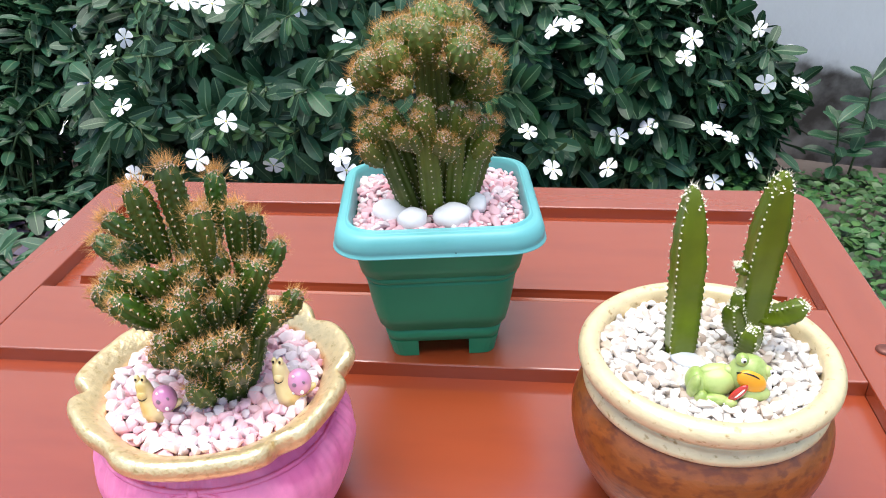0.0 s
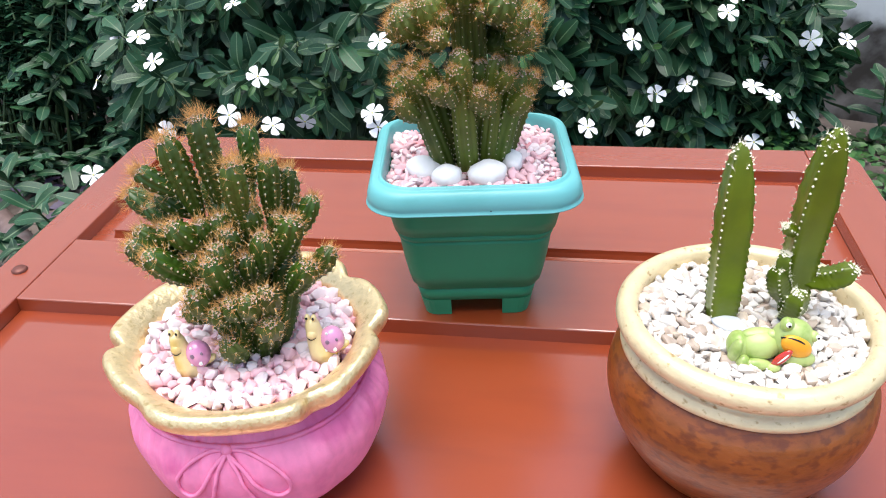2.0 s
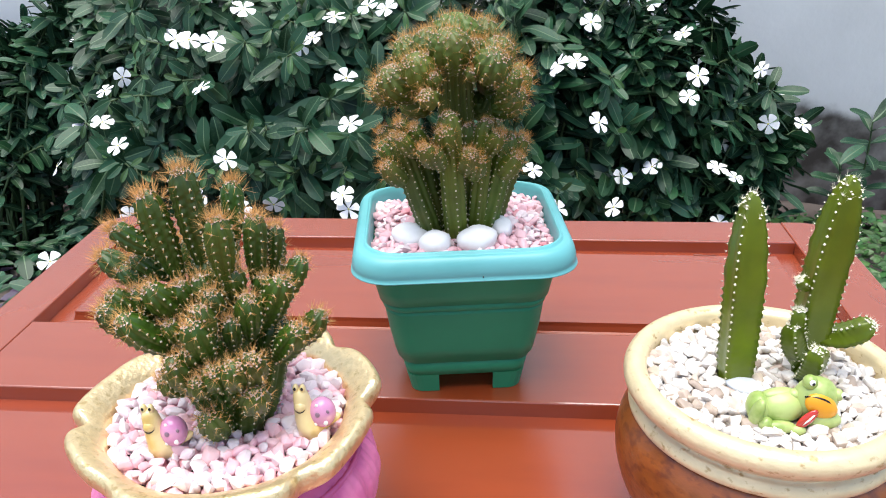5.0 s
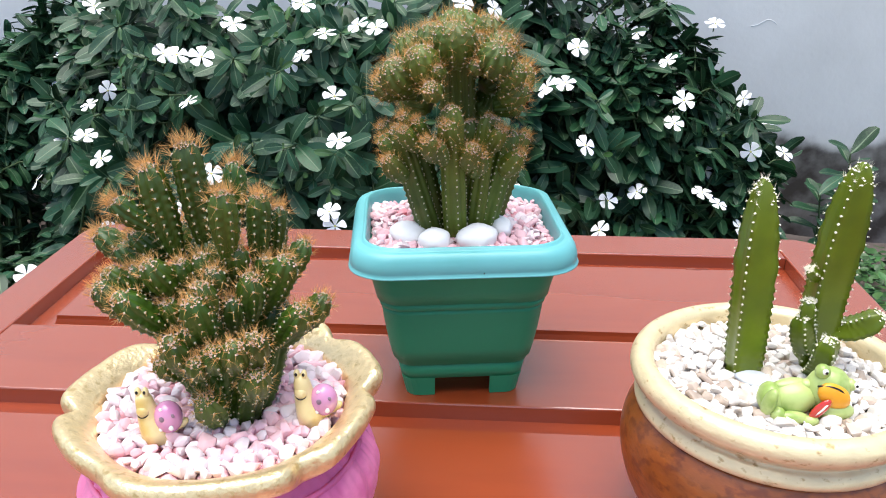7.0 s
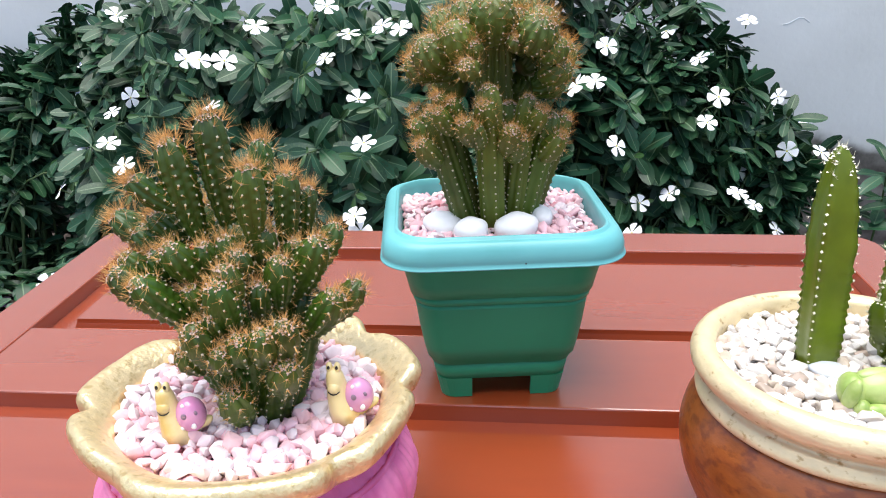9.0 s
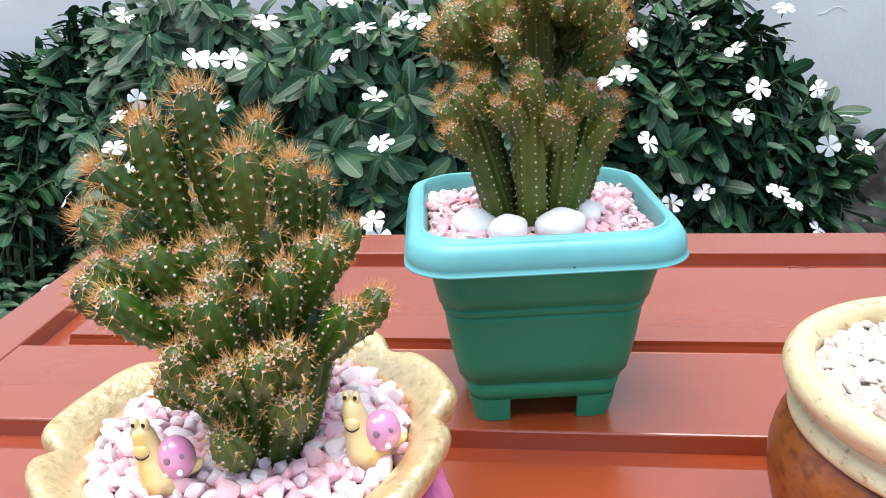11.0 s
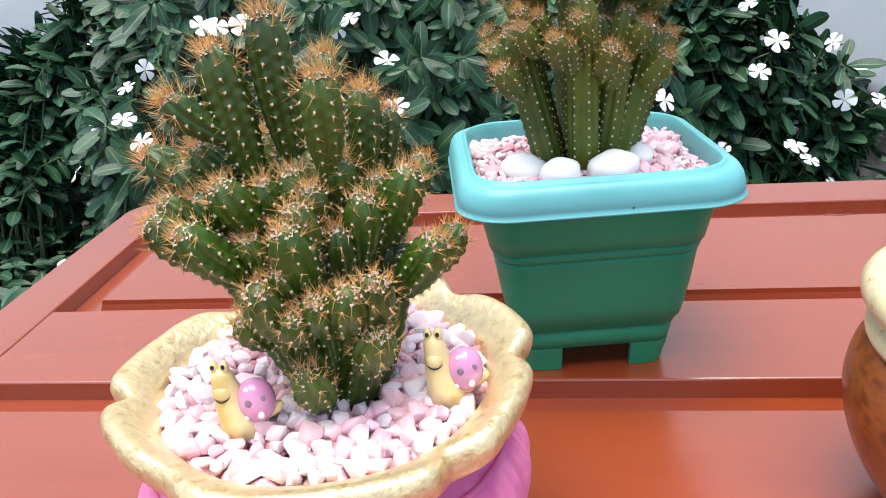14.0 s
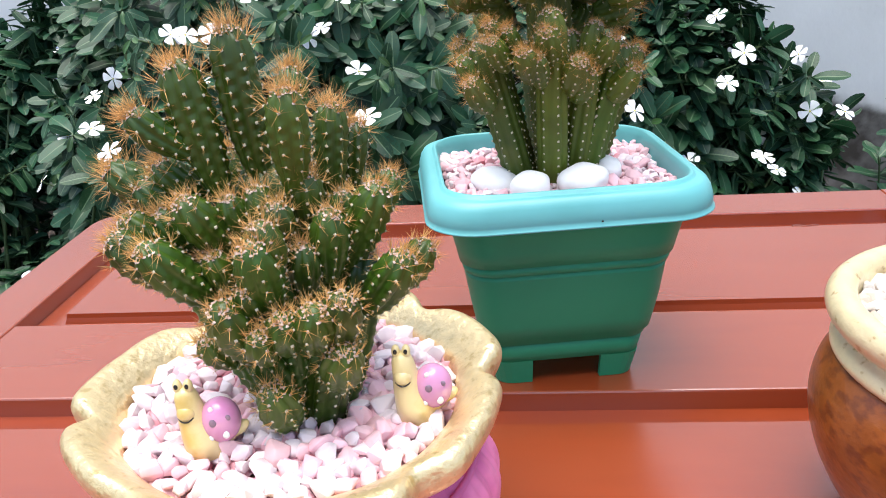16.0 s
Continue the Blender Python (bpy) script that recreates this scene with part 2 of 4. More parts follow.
def raw(verts, faces, name, mats, smooth=False, index=None):
    me = bpy.data.meshes.new(name)
    me.from_pydata(verts, [], faces)
    for m in mats if isinstance(mats, (list, tuple)) else [mats]:
        me.materials.append(m)
    if index is not None:
        me.polygons.foreach_set("material_index", index)
    if smooth:
        me.polygons.foreach_set("use_smooth", [True] * len(me.polygons))
    me.update()
    return me


def loft(rings, close_start=True, close_end=True, bm=None, mat=0):
    """Joins closed rings of equal count."""
    bm = bm or bmesh.new()
    vs = [[bm.verts.new(p) for p in r] for r in rings]
    n = len(vs[0])
    for a, b in zip(vs, vs[1:]):
        for i in range(n):
            bm.faces.new((a[i], a[(i + 1) % n], b[(i + 1) % n], b[i])).material_index = mat
    if close_start:
        bm.faces.new(vs[0][::-1]).material_index = mat
    if close_end:
        bm.faces.new(vs[-1]).material_index = mat
    return bm


def lathe(centre, profile, n=96, shape=None):
    """Turns (radius, height) pairs round an upright axis; shape(angle, k, r, z) may bend it."""
    rings = []
    for k, (r, z) in enumerate(profile):
        ring = []
        for i in range(n):
            a = 2 * math.pi * i / n
            rr, zz = shape(a, k, r, z) if shape else (r, z)
            ring.append((centre[0] + rr * math.cos(a), centre[1] + rr * math.sin(a), zz))
        rings.append(ring)
    return loft(rings)


def smooth_profile(pts, steps=5):
    """A finer profile through the given pairs."""
    out = []
    for i in range(len(pts) - 1):
        p0, p1, p2, p3 = pts[max(i - 1, 0)], pts[i], pts[i + 1], pts[min(i + 2, len(pts) - 1)]
        for s in range(steps):
            t = s / steps
            out.append(tuple(0.5 * (2 * b + (c - a) * t + (2 * a - 5 * b + 4 * c - d) * t * t + (3 * b - a - 3 * c + d) * t ** 3)
                             for a, b, c, d in zip(p0, p1, p2, p3)))
    return out + [pts[-1]]


def tube(points, radius, n=6, taper=1.0, bm=None):
    pts = [Vector(p) for p in points]
    rings = []
    up = Vector((0.13, 0.21, 0.97))
    for i, p in enumerate(pts):
        d = (pts[min(i + 1, len(pts) - 1)] - pts[max(i - 1, 0)]).normalized()
        x = d.cross(up)
        x = x.normalized() if x.length > 1e-4 else Vector((1, 0, 0))
        y = x.cross(d)
        r = radius * (1 + (taper - 1) * i / (len(pts) - 1))
        rings.append([p + r * (x * math.cos(2 * math.pi * k / n) + y * math.sin(2 * math.pi * k / n)) for k in range(n)])
    return loft(rings, bm=bm)


def bezier(a, b, c, n):
    a, b, c = Vector(a), Vector(b), Vector(c)
    return [a * (1 - t) ** 2 + b * 2 * t * (1 - t) + c * t * t for t in [i / n for i in range(n + 1)]]


def box(x0, x1, y0, y1, z0, z1, bevel=0.002, bm=None):
    own = bmesh.new()
    bmesh.ops.create_cube(own, size=1, matrix=Matrix.Translation(((x0 + x1) / 2, (y0 + y1) / 2, (z0 + z1) / 2)) @ Matrix.Diagonal((x1 - x0, y1 - y0, z1 - z0, 1)))
    if bevel:
        bmesh.ops.bevel(own, geom=own.edges[:], offset=bevel, segments=2, profile=0.5, affect="EDGES")
    return own


def blob(bm, centre, size, turn=(0, 0, 0), mat=0, u=16, v=10):
    before = len(bm.faces)
    bmesh.ops.create_uvsphere(bm, u_segments=u, v_segments=v, radius=1, matrix=pose(*centre, *turn) @ Matrix.Diagonal((*size, 1)))
    bm.faces.ensure_lookup_table()
    for f in bm.faces[before:]:
        f.material_index = mat


# ---- ground and wall ----
def build_ground():
    bm = bmesh.new()
    xs = sorted({round(-2.4 + 0.06 * i, 3) for i in range(81)} | {-300, -60, -12, -5, 5, 12, 60, 300})
    ys = sorted({round(-0.6 + 0.06 * i, 3) for i in range(51)} | {-300, -60, -12, -3, 5, 12, 60, 300})
    grid = {}
    for x in xs:
        for y in ys:
            h = 0.02 * noise.noise((x * 3, y * 3, 0)) + 0.012 * noise.noise((x * 11, y * 11, 4))
            h += 0.05 * math.exp(-((x - 0.62) / 0.2) ** 2 - ((y - 1.95) / 0.25) ** 2)
            grid[x, y] = bm.verts.new((x, y, GROUND + h))
    for x0, x1 in zip(xs, xs[1:]):
        for y0, y1 in zip(ys, ys[1:]):
            bm.faces.new((grid[x0, y0], grid[x1, y0], grid[x1, y1], grid[x0, y1]))
    ob = part("ground", bm, GROUND_SOIL)
    tagged(ob, "dark bare garden soil with scattered dry litter", "ground", kind="structure")


build_ground()
WALL_Y = 2.15
wall = part("wall_garden", box(-7, 7, WALL_Y, WALL_Y + 0.16, GROUND - 0.1, 1.60, 0.006), PLASTER)
tagged(wall, "pale grey plastered garden wall with a damp stained foot", "wall", kind="structure")


def wall_crack():
    bm = tube([(0.637 + 0.062 * t, WALL_Y - 0.0005, 0.110 + 0.012 * math.sin(2.6 * t) - 0.004 * math.sin(7 * t)) for t in [i / 9 for i in range(10)]], 0.0012, 5, 0.5)
    part("crack", bm, SLATE, wall, "thin grey crack in the plaster")


wall_crack()

# ---- table: a panelled door laid flat on pipe legs ----
X0, X1, Y0, Y1 = -0.497, 0.407, -0.42, 1.014
PX0, PX1 = -0.447, 0.352
table = thing("table", (-0.05, 0.3, GROUND), "red-brown panelled wooden door laid flat as a table top", "table")


def outline_slab(poly, z0, z1, bevel=0.0014):
    bm = bmesh.new()
    vs = [bm.verts.new((x, y, z0)) for x, y in poly]
    f = bm.faces.new(vs)
    up = bmesh.ops.extrude_face_region(bm, geom=[f])
    bmesh.ops.translate(bm, verts=[v for v in up["geom"] if isinstance(v, bmesh.types.BMVert)], vec=(0, 0, z1 - z0))
    bmesh.ops.recalc_face_normals(bm, faces=bm.faces[:])
    top = [e for e in bm.edges if all(v.co.z > z1 - 1e-6 for v in e.verts)]
    bmesh.ops.bevel(bm, geom=top, offset=bevel, segments=2, profile=0.5, affect="EDGES")
    return bm


def corner(cx, cy, r, a0, a1, n=8):
    return [(cx + r * math.cos(math.radians(a0 + (a1 - a0) * i / n)), cy + r * math.sin(math.radians(a0 + (a1 - a0) * i / n))) for i in range(n + 1)]


def build_table():
    th = -0.034
    r = 0.035
    left = [(X0, Y0), (PX0 - 0.0004, Y0), (PX0 - 0.0004, Y1)] + corner(X0 + r, Y1 - r, r, 90, 180)
    right = [(X1, Y0)] + corner(X1 - r, Y1 - r, r, 0, 90) + [(PX1 + 0.0004, Y1), (PX1 + 0.0004, Y0)]
    part("stile", outline_slab(left, th, 0), WOOD_LONG, table, smooth=False)
    part("stile", outline_slab(right, th, 0), WOOD_LONG, table, smooth=False)
    for a, b in ((0.957, Y1), (0.640, 0.748), (0.02, 0.13), (Y0, Y0 + 0.11)):
        part("rail", outline_slab([(PX0, a), (PX1, a), (PX1, b), (PX0, b)], th, -0.0006 if a != 0.640 else -0.0003), WOOD, table, smooth=False)
    for a, b in ((0.748, 0.957), (0.13, 0.640), (Y0 + 0.11, 0.02)):
        g, rise = 0.026, 0.010
        bm = bmesh.new()
        floor = -0.015
        rings = [[(PX0, a), (PX1, a), (PX1, b), (PX0, b)], [(PX0 + g, a + g), (PX1 - g, a + g), (PX1 - g, b - g), (PX0 + g, b - g)],
                 [(PX0 + g + 0.0018, a + g + 0.0018), (PX1 - g - 0.0018, a + g + 0.0018), (PX1 - g - 0.0018, b - g - 0.0018), (PX0 + g + 0.0018, b - g - 0.0018)],
                 [(PX0 + g + 0.0024, a + g + 0.0024), (PX1 - g - 0.0024, a + g + 0.0024), (PX1 - g - 0.0024, b - g - 0.0024), (PX0 + g + 0.0024, b - g - 0.0024)]]
        hs = (floor, floor + 0.001, floor + 0.006, floor + rise)
        loft([[(x, y, th + 0.004) for x, y in rings[0]]] + [[(x, y, h) for x, y in ring] for ring, h in zip(rings, hs)], bm=bm)
        part("panel", bm, WOOD, table, smooth=False)
    for x, y in ((0.381, 0.685), (-0.472, 0.685)):
        bm = lathe((x, y), [(0.0001, -0.004), (0.0075, -0.003), (0.0078, 0.0012), (0.006, 0.003), (0.0001, 0.0034)], 20)
        part("bolt", bm, BOLT, table, "dark round bolt head")
    nick = tube([(0.234 + 0.025 * t, 0.9290 + 0.001 * math.sin(9 * t), -0.0050) for t in [k / 8 for k in range(9)]], 0.0011, 6, 0.6)
    part("nick", nick, BOLT, table, "dark nick in the edge of the rail")
    # pipe legs under the board
    for x in (-0.38, 0.28):
        for y in (-0.30, 0.88):
            part("leg", tube([(x, y, GROUND - 0.01), (x, y, -0.034)], 0.016, 14), RUST, table, "brown metal pipe leg")
    part("crossbar", tube([(-0.38, 0.88, -0.10), (0.28, 0.88, -0.10)], 0.012, 12), RUST, table, "brown metal pipe crossbar")


build_table()


def build_pipe():
    """A length of pipe lying on the soil beside the table."""
    a, b = Vector((-1.70, 1.865, GROUND + 0.030)), Vector((-0.62, 1.020, GROUND + 0.030))
    pipe = part("pipe", tube([a.lerp(b, k / 8) for k in range(9)], 0.027, 20), RUST)
    return tagged(pipe, "grey-brown metal pipe lying on the soil by the table", "pipe")


build_pipe()
TABLE_Z = -0.005   # raised field of the near panel, on which the two round pots stand


# ---- pots ----
TC = (0.1845, 0.5175)
PC = (-0.1355, 0.482)
GC = (-0.0113, 0.698)
GTURN = 7.5


def build_terracotta():
    z0 = TABLE_Z
    pot = thing("terracotta_pot", (*TC, z0), "round varnished terracotta pot with a cream and gold rim", "plant pot")
    body = smooth_profile([(0.047, z0), (0.056, z0 + 0.004), (0.070, 0.019), (0.0802, 0.040), (0.0848, 0.061), (0.0828, 0.078), (0.0765, 0.0885), (0.0730, 0.0905)], 5)
    part("body", lathe(TC, [(0.0002, z0)] + body + [(0.060, 0.090)], 96), TERRACOTTA, pot, "brown glazed terracotta belly")
    ring = smooth_profile([(r, z + 0.0055) for r, z in [(0.070, 0.0830), (0.0772, 0.0850), (0.0788, 0.0885), (0.0765, 0.0925), (0.0738, 0.0950), (0.0745, 0.0975), (0.0795, 0.1005), (0.0828, 0.1055),
                           (0.0825, 0.1105), (0.0790, 0.1145), (0.0740, 0.1152), (0.0700, 0.1125), (0.0690, 0.1070), (0.0685, 0.0900)]], 4)

    def uneven(a, k, r, z):
        return r * (1 + 0.004 * math.sin(3 * a + 0.5) + 0.003 * noise.noise((3 * math.cos(a), 3 * math.sin(a), z * 60))), z + 0.0006 * math.sin(2 * a)
    part("rim", lathe(TC, ring, 128, uneven), CREAM, pot, "cream and gold glazed rolled rim")
    return pot


NOTCHES = [(198, 0.0080, 0.085), (241, 0.0048, 0.15), (316, 0.0085, 0.10), (5, 0.0075, 0.095), (50, 0.0055, 0.12), (137, 0.0065, 0.12)]


def notch(a):
    s = 0
    for deg, depth, width in NOTCHES:
        d = (a - math.radians(deg) + math.pi) % (2 * math.pi) - math.pi
        s += depth * math.exp(-(d / width) ** 2)
    return s


def pink_radius(z):
    pts = [(-0.005, 0.046), (0.002, 0.060), (0.020, 0.077), (0.042, 0.0845), (0.060, 0.0860), (0.074, 0.0810), (0.085, 0.0720), (0.093, 0.0665)]
    for (za, ra), (zb, rb) in zip(pts, pts[1:]):
        if z <= zb:
            return ra + (rb - ra) * (z - za) / (zb - za)
    return pts[-1][1]


def pink_surface(deg, z, out=0.0012):
    a = math.radians(deg)
    r = pink_radius(z) + out
    return (PC[0] + r * math.cos(a), PC[1] + r * math.sin(a), z)


def build_pink():
    z0 = TABLE_Z
    pot = thing("pink_pot", (*PC, z0), "pink sack-shaped clay pot with a wavy gold rim", "plant pot")
    prof = smooth_profile([(pink_radius(z), z) for z in (-0.005, 0.002, 0.020, 0.042, 0.060, 0.074, 0.085, 0.093)], 7)

    def folds(a, k, r, z):
        t = max(0.0, min(1.0, (z - 0.028) / 0.06))
        near = (0.5 + 0.5 * math.sin(a * 2 + 0.4)) * 0.6 + 0.4
        f = math.sin(a * 23 + 2.2 * math.sin(a * 3) + z * 50) * 0.5 + math.sin(a * 41 + 1.3 * math.sin(a * 5)) * 0.4 + math.sin(a * 83 + 2.0 * math.sin(a * 4) + z * 90) * 0.35
        return r + t * near * 0.0021 * f + 0.0012 * noise.noise((4 * math.cos(a), 4 * math.sin(a), z * 30)), z
    part("body", lathe(PC, [(0.0002, z0)] + prof + [(0.055, 0.094)], 480, folds), PINK, pot, "bright pink gathered cloth-like body")
    # moulded cord and bow
    cord = [pink_surface(d, 0.0800 + 0.001 * math.sin(math.radians(3 * d))) for d in range(0, 361, 5)]
    c = part("cord", tube(cord, 0.0017, 7), PINK, pot, "pink moulded cord")
    front = 277
    for side in (-1, 1):
        loop = [(0, 0.080), (7, 0.079), (15, 0.073), (22, 0.060), (23, 0.048), (18, 0.045), (12, 0.054), (6, 0.070), (0, 0.079)]
        pts = smooth_profile([(front + side * d, z) for d, z in loop], 5)
        part("bow_loop", tube([pink_surface(d, z, 0.0018) for d, z in pts], 0.0014, 6), PINK, c)
        tail = smooth_profile([(front, 0.079), (front + side * 4, 0.068), (front + side * 7, 0.052), (front + side * 12, 0.034), (front + side * 13, 0.020)], 5)
        part("bow_tail", tube([pink_surface(d, z, 0.0018) for d, z in tail], 0.0015, 6, 0.7), PINK, c)
    knot = bmesh.new()
    blob(knot, pink_surface(front, 0.080, 0.002), (0.0036, 0.003, 0.004))
    part("knot", knot, PINK, c)
    lip = smooth_profile([(r * 1.032, z - 0.0025) for r, z in [(0.0640, 0.0890), (0.0685, 0.0915), (0.0745, 0.0955), (0.0810, 0.1000), (0.0862, 0.1055), (0.0875, 0.1110), (0.0855, 0.1155), (0.0815, 0.1162),
                          (0.0760, 0.1135), (0.0715, 0.1100), (0.0680, 0.1060), (0.0665, 0.1000), (0.0655, 0.0880)]], 4)

    def wavy(a, k, r, z):
        t = max(0.0, (r - 0.0665) / 0.02)
        s = notch(a)
        lump = noise.noise((5 * math.cos(a), 5 * math.sin(a), z * 40))
        return r - t * s * 0.95 + t * 0.0014 * math.sin(6 * a) + 0.0008 * lump, z - t * s * 0.55 + t * 0.0022 * math.sin(2 * a + 0.3) + 0.0006 * lump
    part("rim", lathe(PC, lip, 200, wavy), GOLD, pot, "worn gold wavy rolled rim")
    return pot


def rounded_square(half, corner_r, z, n=8):
    pts = []
    for q, (sx, sy) in enumerate(((1, 1), (-1, 1), (-1, -1), (1, -1))):
        for i in range(n + 1):
            a = math.radians(90 * q + 90 * i / n)
            pts.append(Vector((sx * (half - corner_r) + corner_r * math.cos(a), sy * (half - corner_r) + corner_r * math.sin(a), z)))
    return pts


def build_green():
    pot = thing("green_pot", (*GC, 0.0), "square green plastic pot with a turquoise rolled rim", "plant pot")
    m = Matrix.Translation((GC[0], GC[1], 0)) @ pose(0, 0, 0, 0, 0, GTURN) @ Matrix.Diagonal((1, 0.94, 1, 1))
    sect = [(0.0170, 0.0492), (0.022, 0.0505), (0.0285, 0.0518), (0.0290, 0.0509), (0.0300, 0.0509), (0.0305, 0.0528), (0.0350, 0.0540), (0.0356, 0.0556), (0.045, 0.0578), (0.060, 0.0606),
            (0.078, 0.0632), (0.0800, 0.0635), (0.0805, 0.0626), (0.0815, 0.0626), (0.0820, 0.0645), (0.0860, 0.0655), (0.0865, 0.0646), (0.0875, 0.0646), (0.0880, 0.0668),
            (0.098, 0.0690), (0.108, 0.0715), (0.118, 0.0735)]
    rings = [[m @ p for p in rounded_square(h, 0.010 + 0.13 * z, z * 1.05)] for z, h in sect]
    inner = [[m @ p for p in rounded_square(0.070, 0.020, z)] for z in (0.1239, 0.114)]
    part("body", loft(rings + inner), GREEN_PLASTIC, pot, "dark green ribbed plastic body")
    rim = [(0.1165, 0.0725), (0.1160, 0.0840), (0.1152, 0.0874), (0.1158, 0.0884), (0.1166, 0.0882), (0.1174, 0.0868), (0.1195, 0.0872), (0.1235, 0.0870), (0.1285, 0.0856), (0.1325, 0.0832), (0.1340, 0.0800), (0.1334, 0.0782), (0.1338, 0.0774),
           (0.1354, 0.0768), (0.1360, 0.0756), (0.1350, 0.0746), (0.1300, 0.0738), (0.1200, 0.0725)]
    part("rim", loft([[m @ p for p in rounded_square(h * 0.982, 0.020 + 0.35 * max(0, h - 0.07) + 0.006, z + 0.0065)] for z, h in rim], False, False), TURQUOISE, pot, "turquoise rolled plastic rim")
    for q in range(4):
        foot = []
        t = Matrix.Rotation(math.radians(90 * q), 4, "Z")
        for z, h in ((0.0, 0.0460), (0.0178, 0.0494)):
            c = 0.011
            outer = [(0.0225, h)] + [(h - c + c * math.sin(math.radians(a)), h - c + c * math.cos(math.radians(a))) for a in (0, 22, 45, 67, 90)] + [(h, 0.0225)]
            inn = [(h - 0.004, 0.0225), (h - 0.007, h - 0.007), (0.0225, h - 0.004)]
            foot.append([m @ t @ Vector((x, y, z)) for x, y in (outer + inn)[::-1]])
        part("foot", loft(foot), GREEN_PLASTIC, pot, smooth=False)
    bm = bmesh.new()
    d = m @ Vector((0.0120, -0.0872, 0.1262))
    blob(bm, d, (0.0006, 0.0004, 0.0006), u=8, v=6)
    part("speck", bm, BLACK, pot)
    return pot


build_terracotta()
build_pink()
build_green()


# ---- pebbles ----
def pebble_meshes(name, mats, sizes, flat=0.72):
    """Crushed stones: rounded hulls of a few random corners."""
    made = []
    for k in range(15):
        bm = bmesh.new()
        sx, sy, sz = random.uniform(1.0, 1.75), random.uniform(0.8, 1.15), flat * random.uniform(0.85, 1.2)
        for _ in range(17):
            d = Vector((random.gauss(0, 1), random.gauss(0, 1), random.gauss(0, 1))).normalized()
            bm.verts.new((d.x * sx, d.y * sy, d.z * sz))
        hull = bmesh.ops.convex_hull(bm, input=bm.verts[:])
        bmesh.ops.delete(bm, geom=[g for g in hull["geom_interior"] if isinstance(g, bmesh.types.BMVert)], context="VERTS")
        bmesh.ops.dissolve_limit(bm, angle_limit=radians(14), verts=bm.verts[:], edges=bm.edges[:])
        bmesh.ops.bevel(bm, geom=bm.edges[:], offset=0.20, segments=2, profile=0.5, affect="EDGES", clamp_overlap=True)
        bmesh.ops.triangulate(bm, faces=bm.faces[:])
        bmesh.ops.scale(bm, vec=(sizes, sizes, sizes), verts=bm.verts[:])
        made.append(mesh_of(bm, name, mats[k % len(mats)]))
    return made


def spread(inside, spacing, reach):
    """Loose even spots in a region."""
    spots, tries = [], 0
    cell = {}
    while tries < 20000:
        tries += 1
        x, y = random.uniform(-reach, reach), random.uniform(-reach, reach)
        if not inside(x, y):
            continue
        key = (int(x // spacing), int(y // spacing))
        if any((x - a) ** 2 + (y - b) ** 2 < spacing ** 2 for i in (-1, 0, 1) for j in (-1, 0, 1) for a, b in cell.get((key[0] + i, key[1] + j), ())):
            continue
        cell.setdefault(key, []).append((x, y))
        spots.append((x, y))
    return spots


def pebble_bed(centre, turn, inside, reach, level, mats, label, size, spacing, soil_ring, avoid):
    bed = thing("pebble_bed", (centre[0], centre[1], level), label, "pebbles")
    part("soil", loft([[(x, y, level - 0.012) for x, y in soil_ring], [(x, y, level - 0.006) for x, y in soil_ring]]), SOIL, bed, "dark soil under the pebbles", smooth=False)
    kinds = pebble_meshes("pebble", mats, size)
    inv = Matrix.Translation((-centre[0], -centre[1], -level))
    base = Matrix.Translation((centre[0], centre[1], 0)) @ pose(0, 0, 0, 0, 0, turn)
    spots = spread(inside, spacing, reach)
    joined_v, joined_f = [], []
    for layer, group in ((0, spots), (1, spread(inside, spacing * 0.95, reach))):
        for k, (x, y) in enumerate(group):
            w = base @ Vector((x, y, 0))
            if any((w.x - ax) ** 2 + (w.y - ay) ** 2 < ar ** 2 for ax, ay, ar in avoid):
                continue
            z = level + random.uniform(-0.0012, 0.0016) + 0.0012 * noise.noise((w.x * 40, w.y * 40, 0)) - 0.0042 * layer
            mtx = pose(w.x, w.y, z, random.uniform(-40, 40), random.uniform(-40, 40), random.uniform(0, 360)) @ Matrix.Diagonal((*[random.uniform(0.68, 1.30)] * 3, 1))
            me = random.choice(kinds)
            if layer == 0 and k < 300:
                ob = new("pebble", me)
                ob.parent, ob.matrix_parent_inverse, ob.matrix_basis = bed, inv, mtx
            else:
                n0 = len(joined_v)
                joined_v += [tuple(mtx @ v.co) for v in me.vertices]
                joined_f += [tuple(i + n0 for i in p.vertices) for p in me.polygons]
    rest = part("pebble_mass", raw(joined_v, joined_f, "pebble_mass", mats[0], True), None, bed)
    tagged(rest, kind="stuff")
    return bed


def ring_of(centre, r, n=48):
    return [(centre[0] + r * math.cos(2 * math.pi * i / n), centre[1] + r * math.sin(2 * math.pi * i / n)) for i in range(n)]


pebble_bed(TC, 0, lambda x, y: x * x + y * y < 0.0675 ** 2, 0.068, 0.1100, [PEBBLE_WHITE, PEBBLE_WHITE, PEBBLE_WHITE, PEBBLE_WHITE, PEBBLE_TAN], "white and beige stone pebbles filling the terracotta pot", 0.0043, 0.0051,
           ring_of(TC, 0.0660), [(0.168, 0.525, 0.011), (0.213, 0.533, 0.010)])
pebble_bed(PC, 0, lambda x, y: x * x + y * y < 0.0668 ** 2, 0.067, 0.1040, [PEBBLE_PINK, PEBBLE_PALE, PEBBLE_PALE], "pale pink stone pebbles filling the pink pot", 0.0047, 0.0056,
           ring_of(PC, 0.0660), [(-0.123, 0.474, 0.012)])
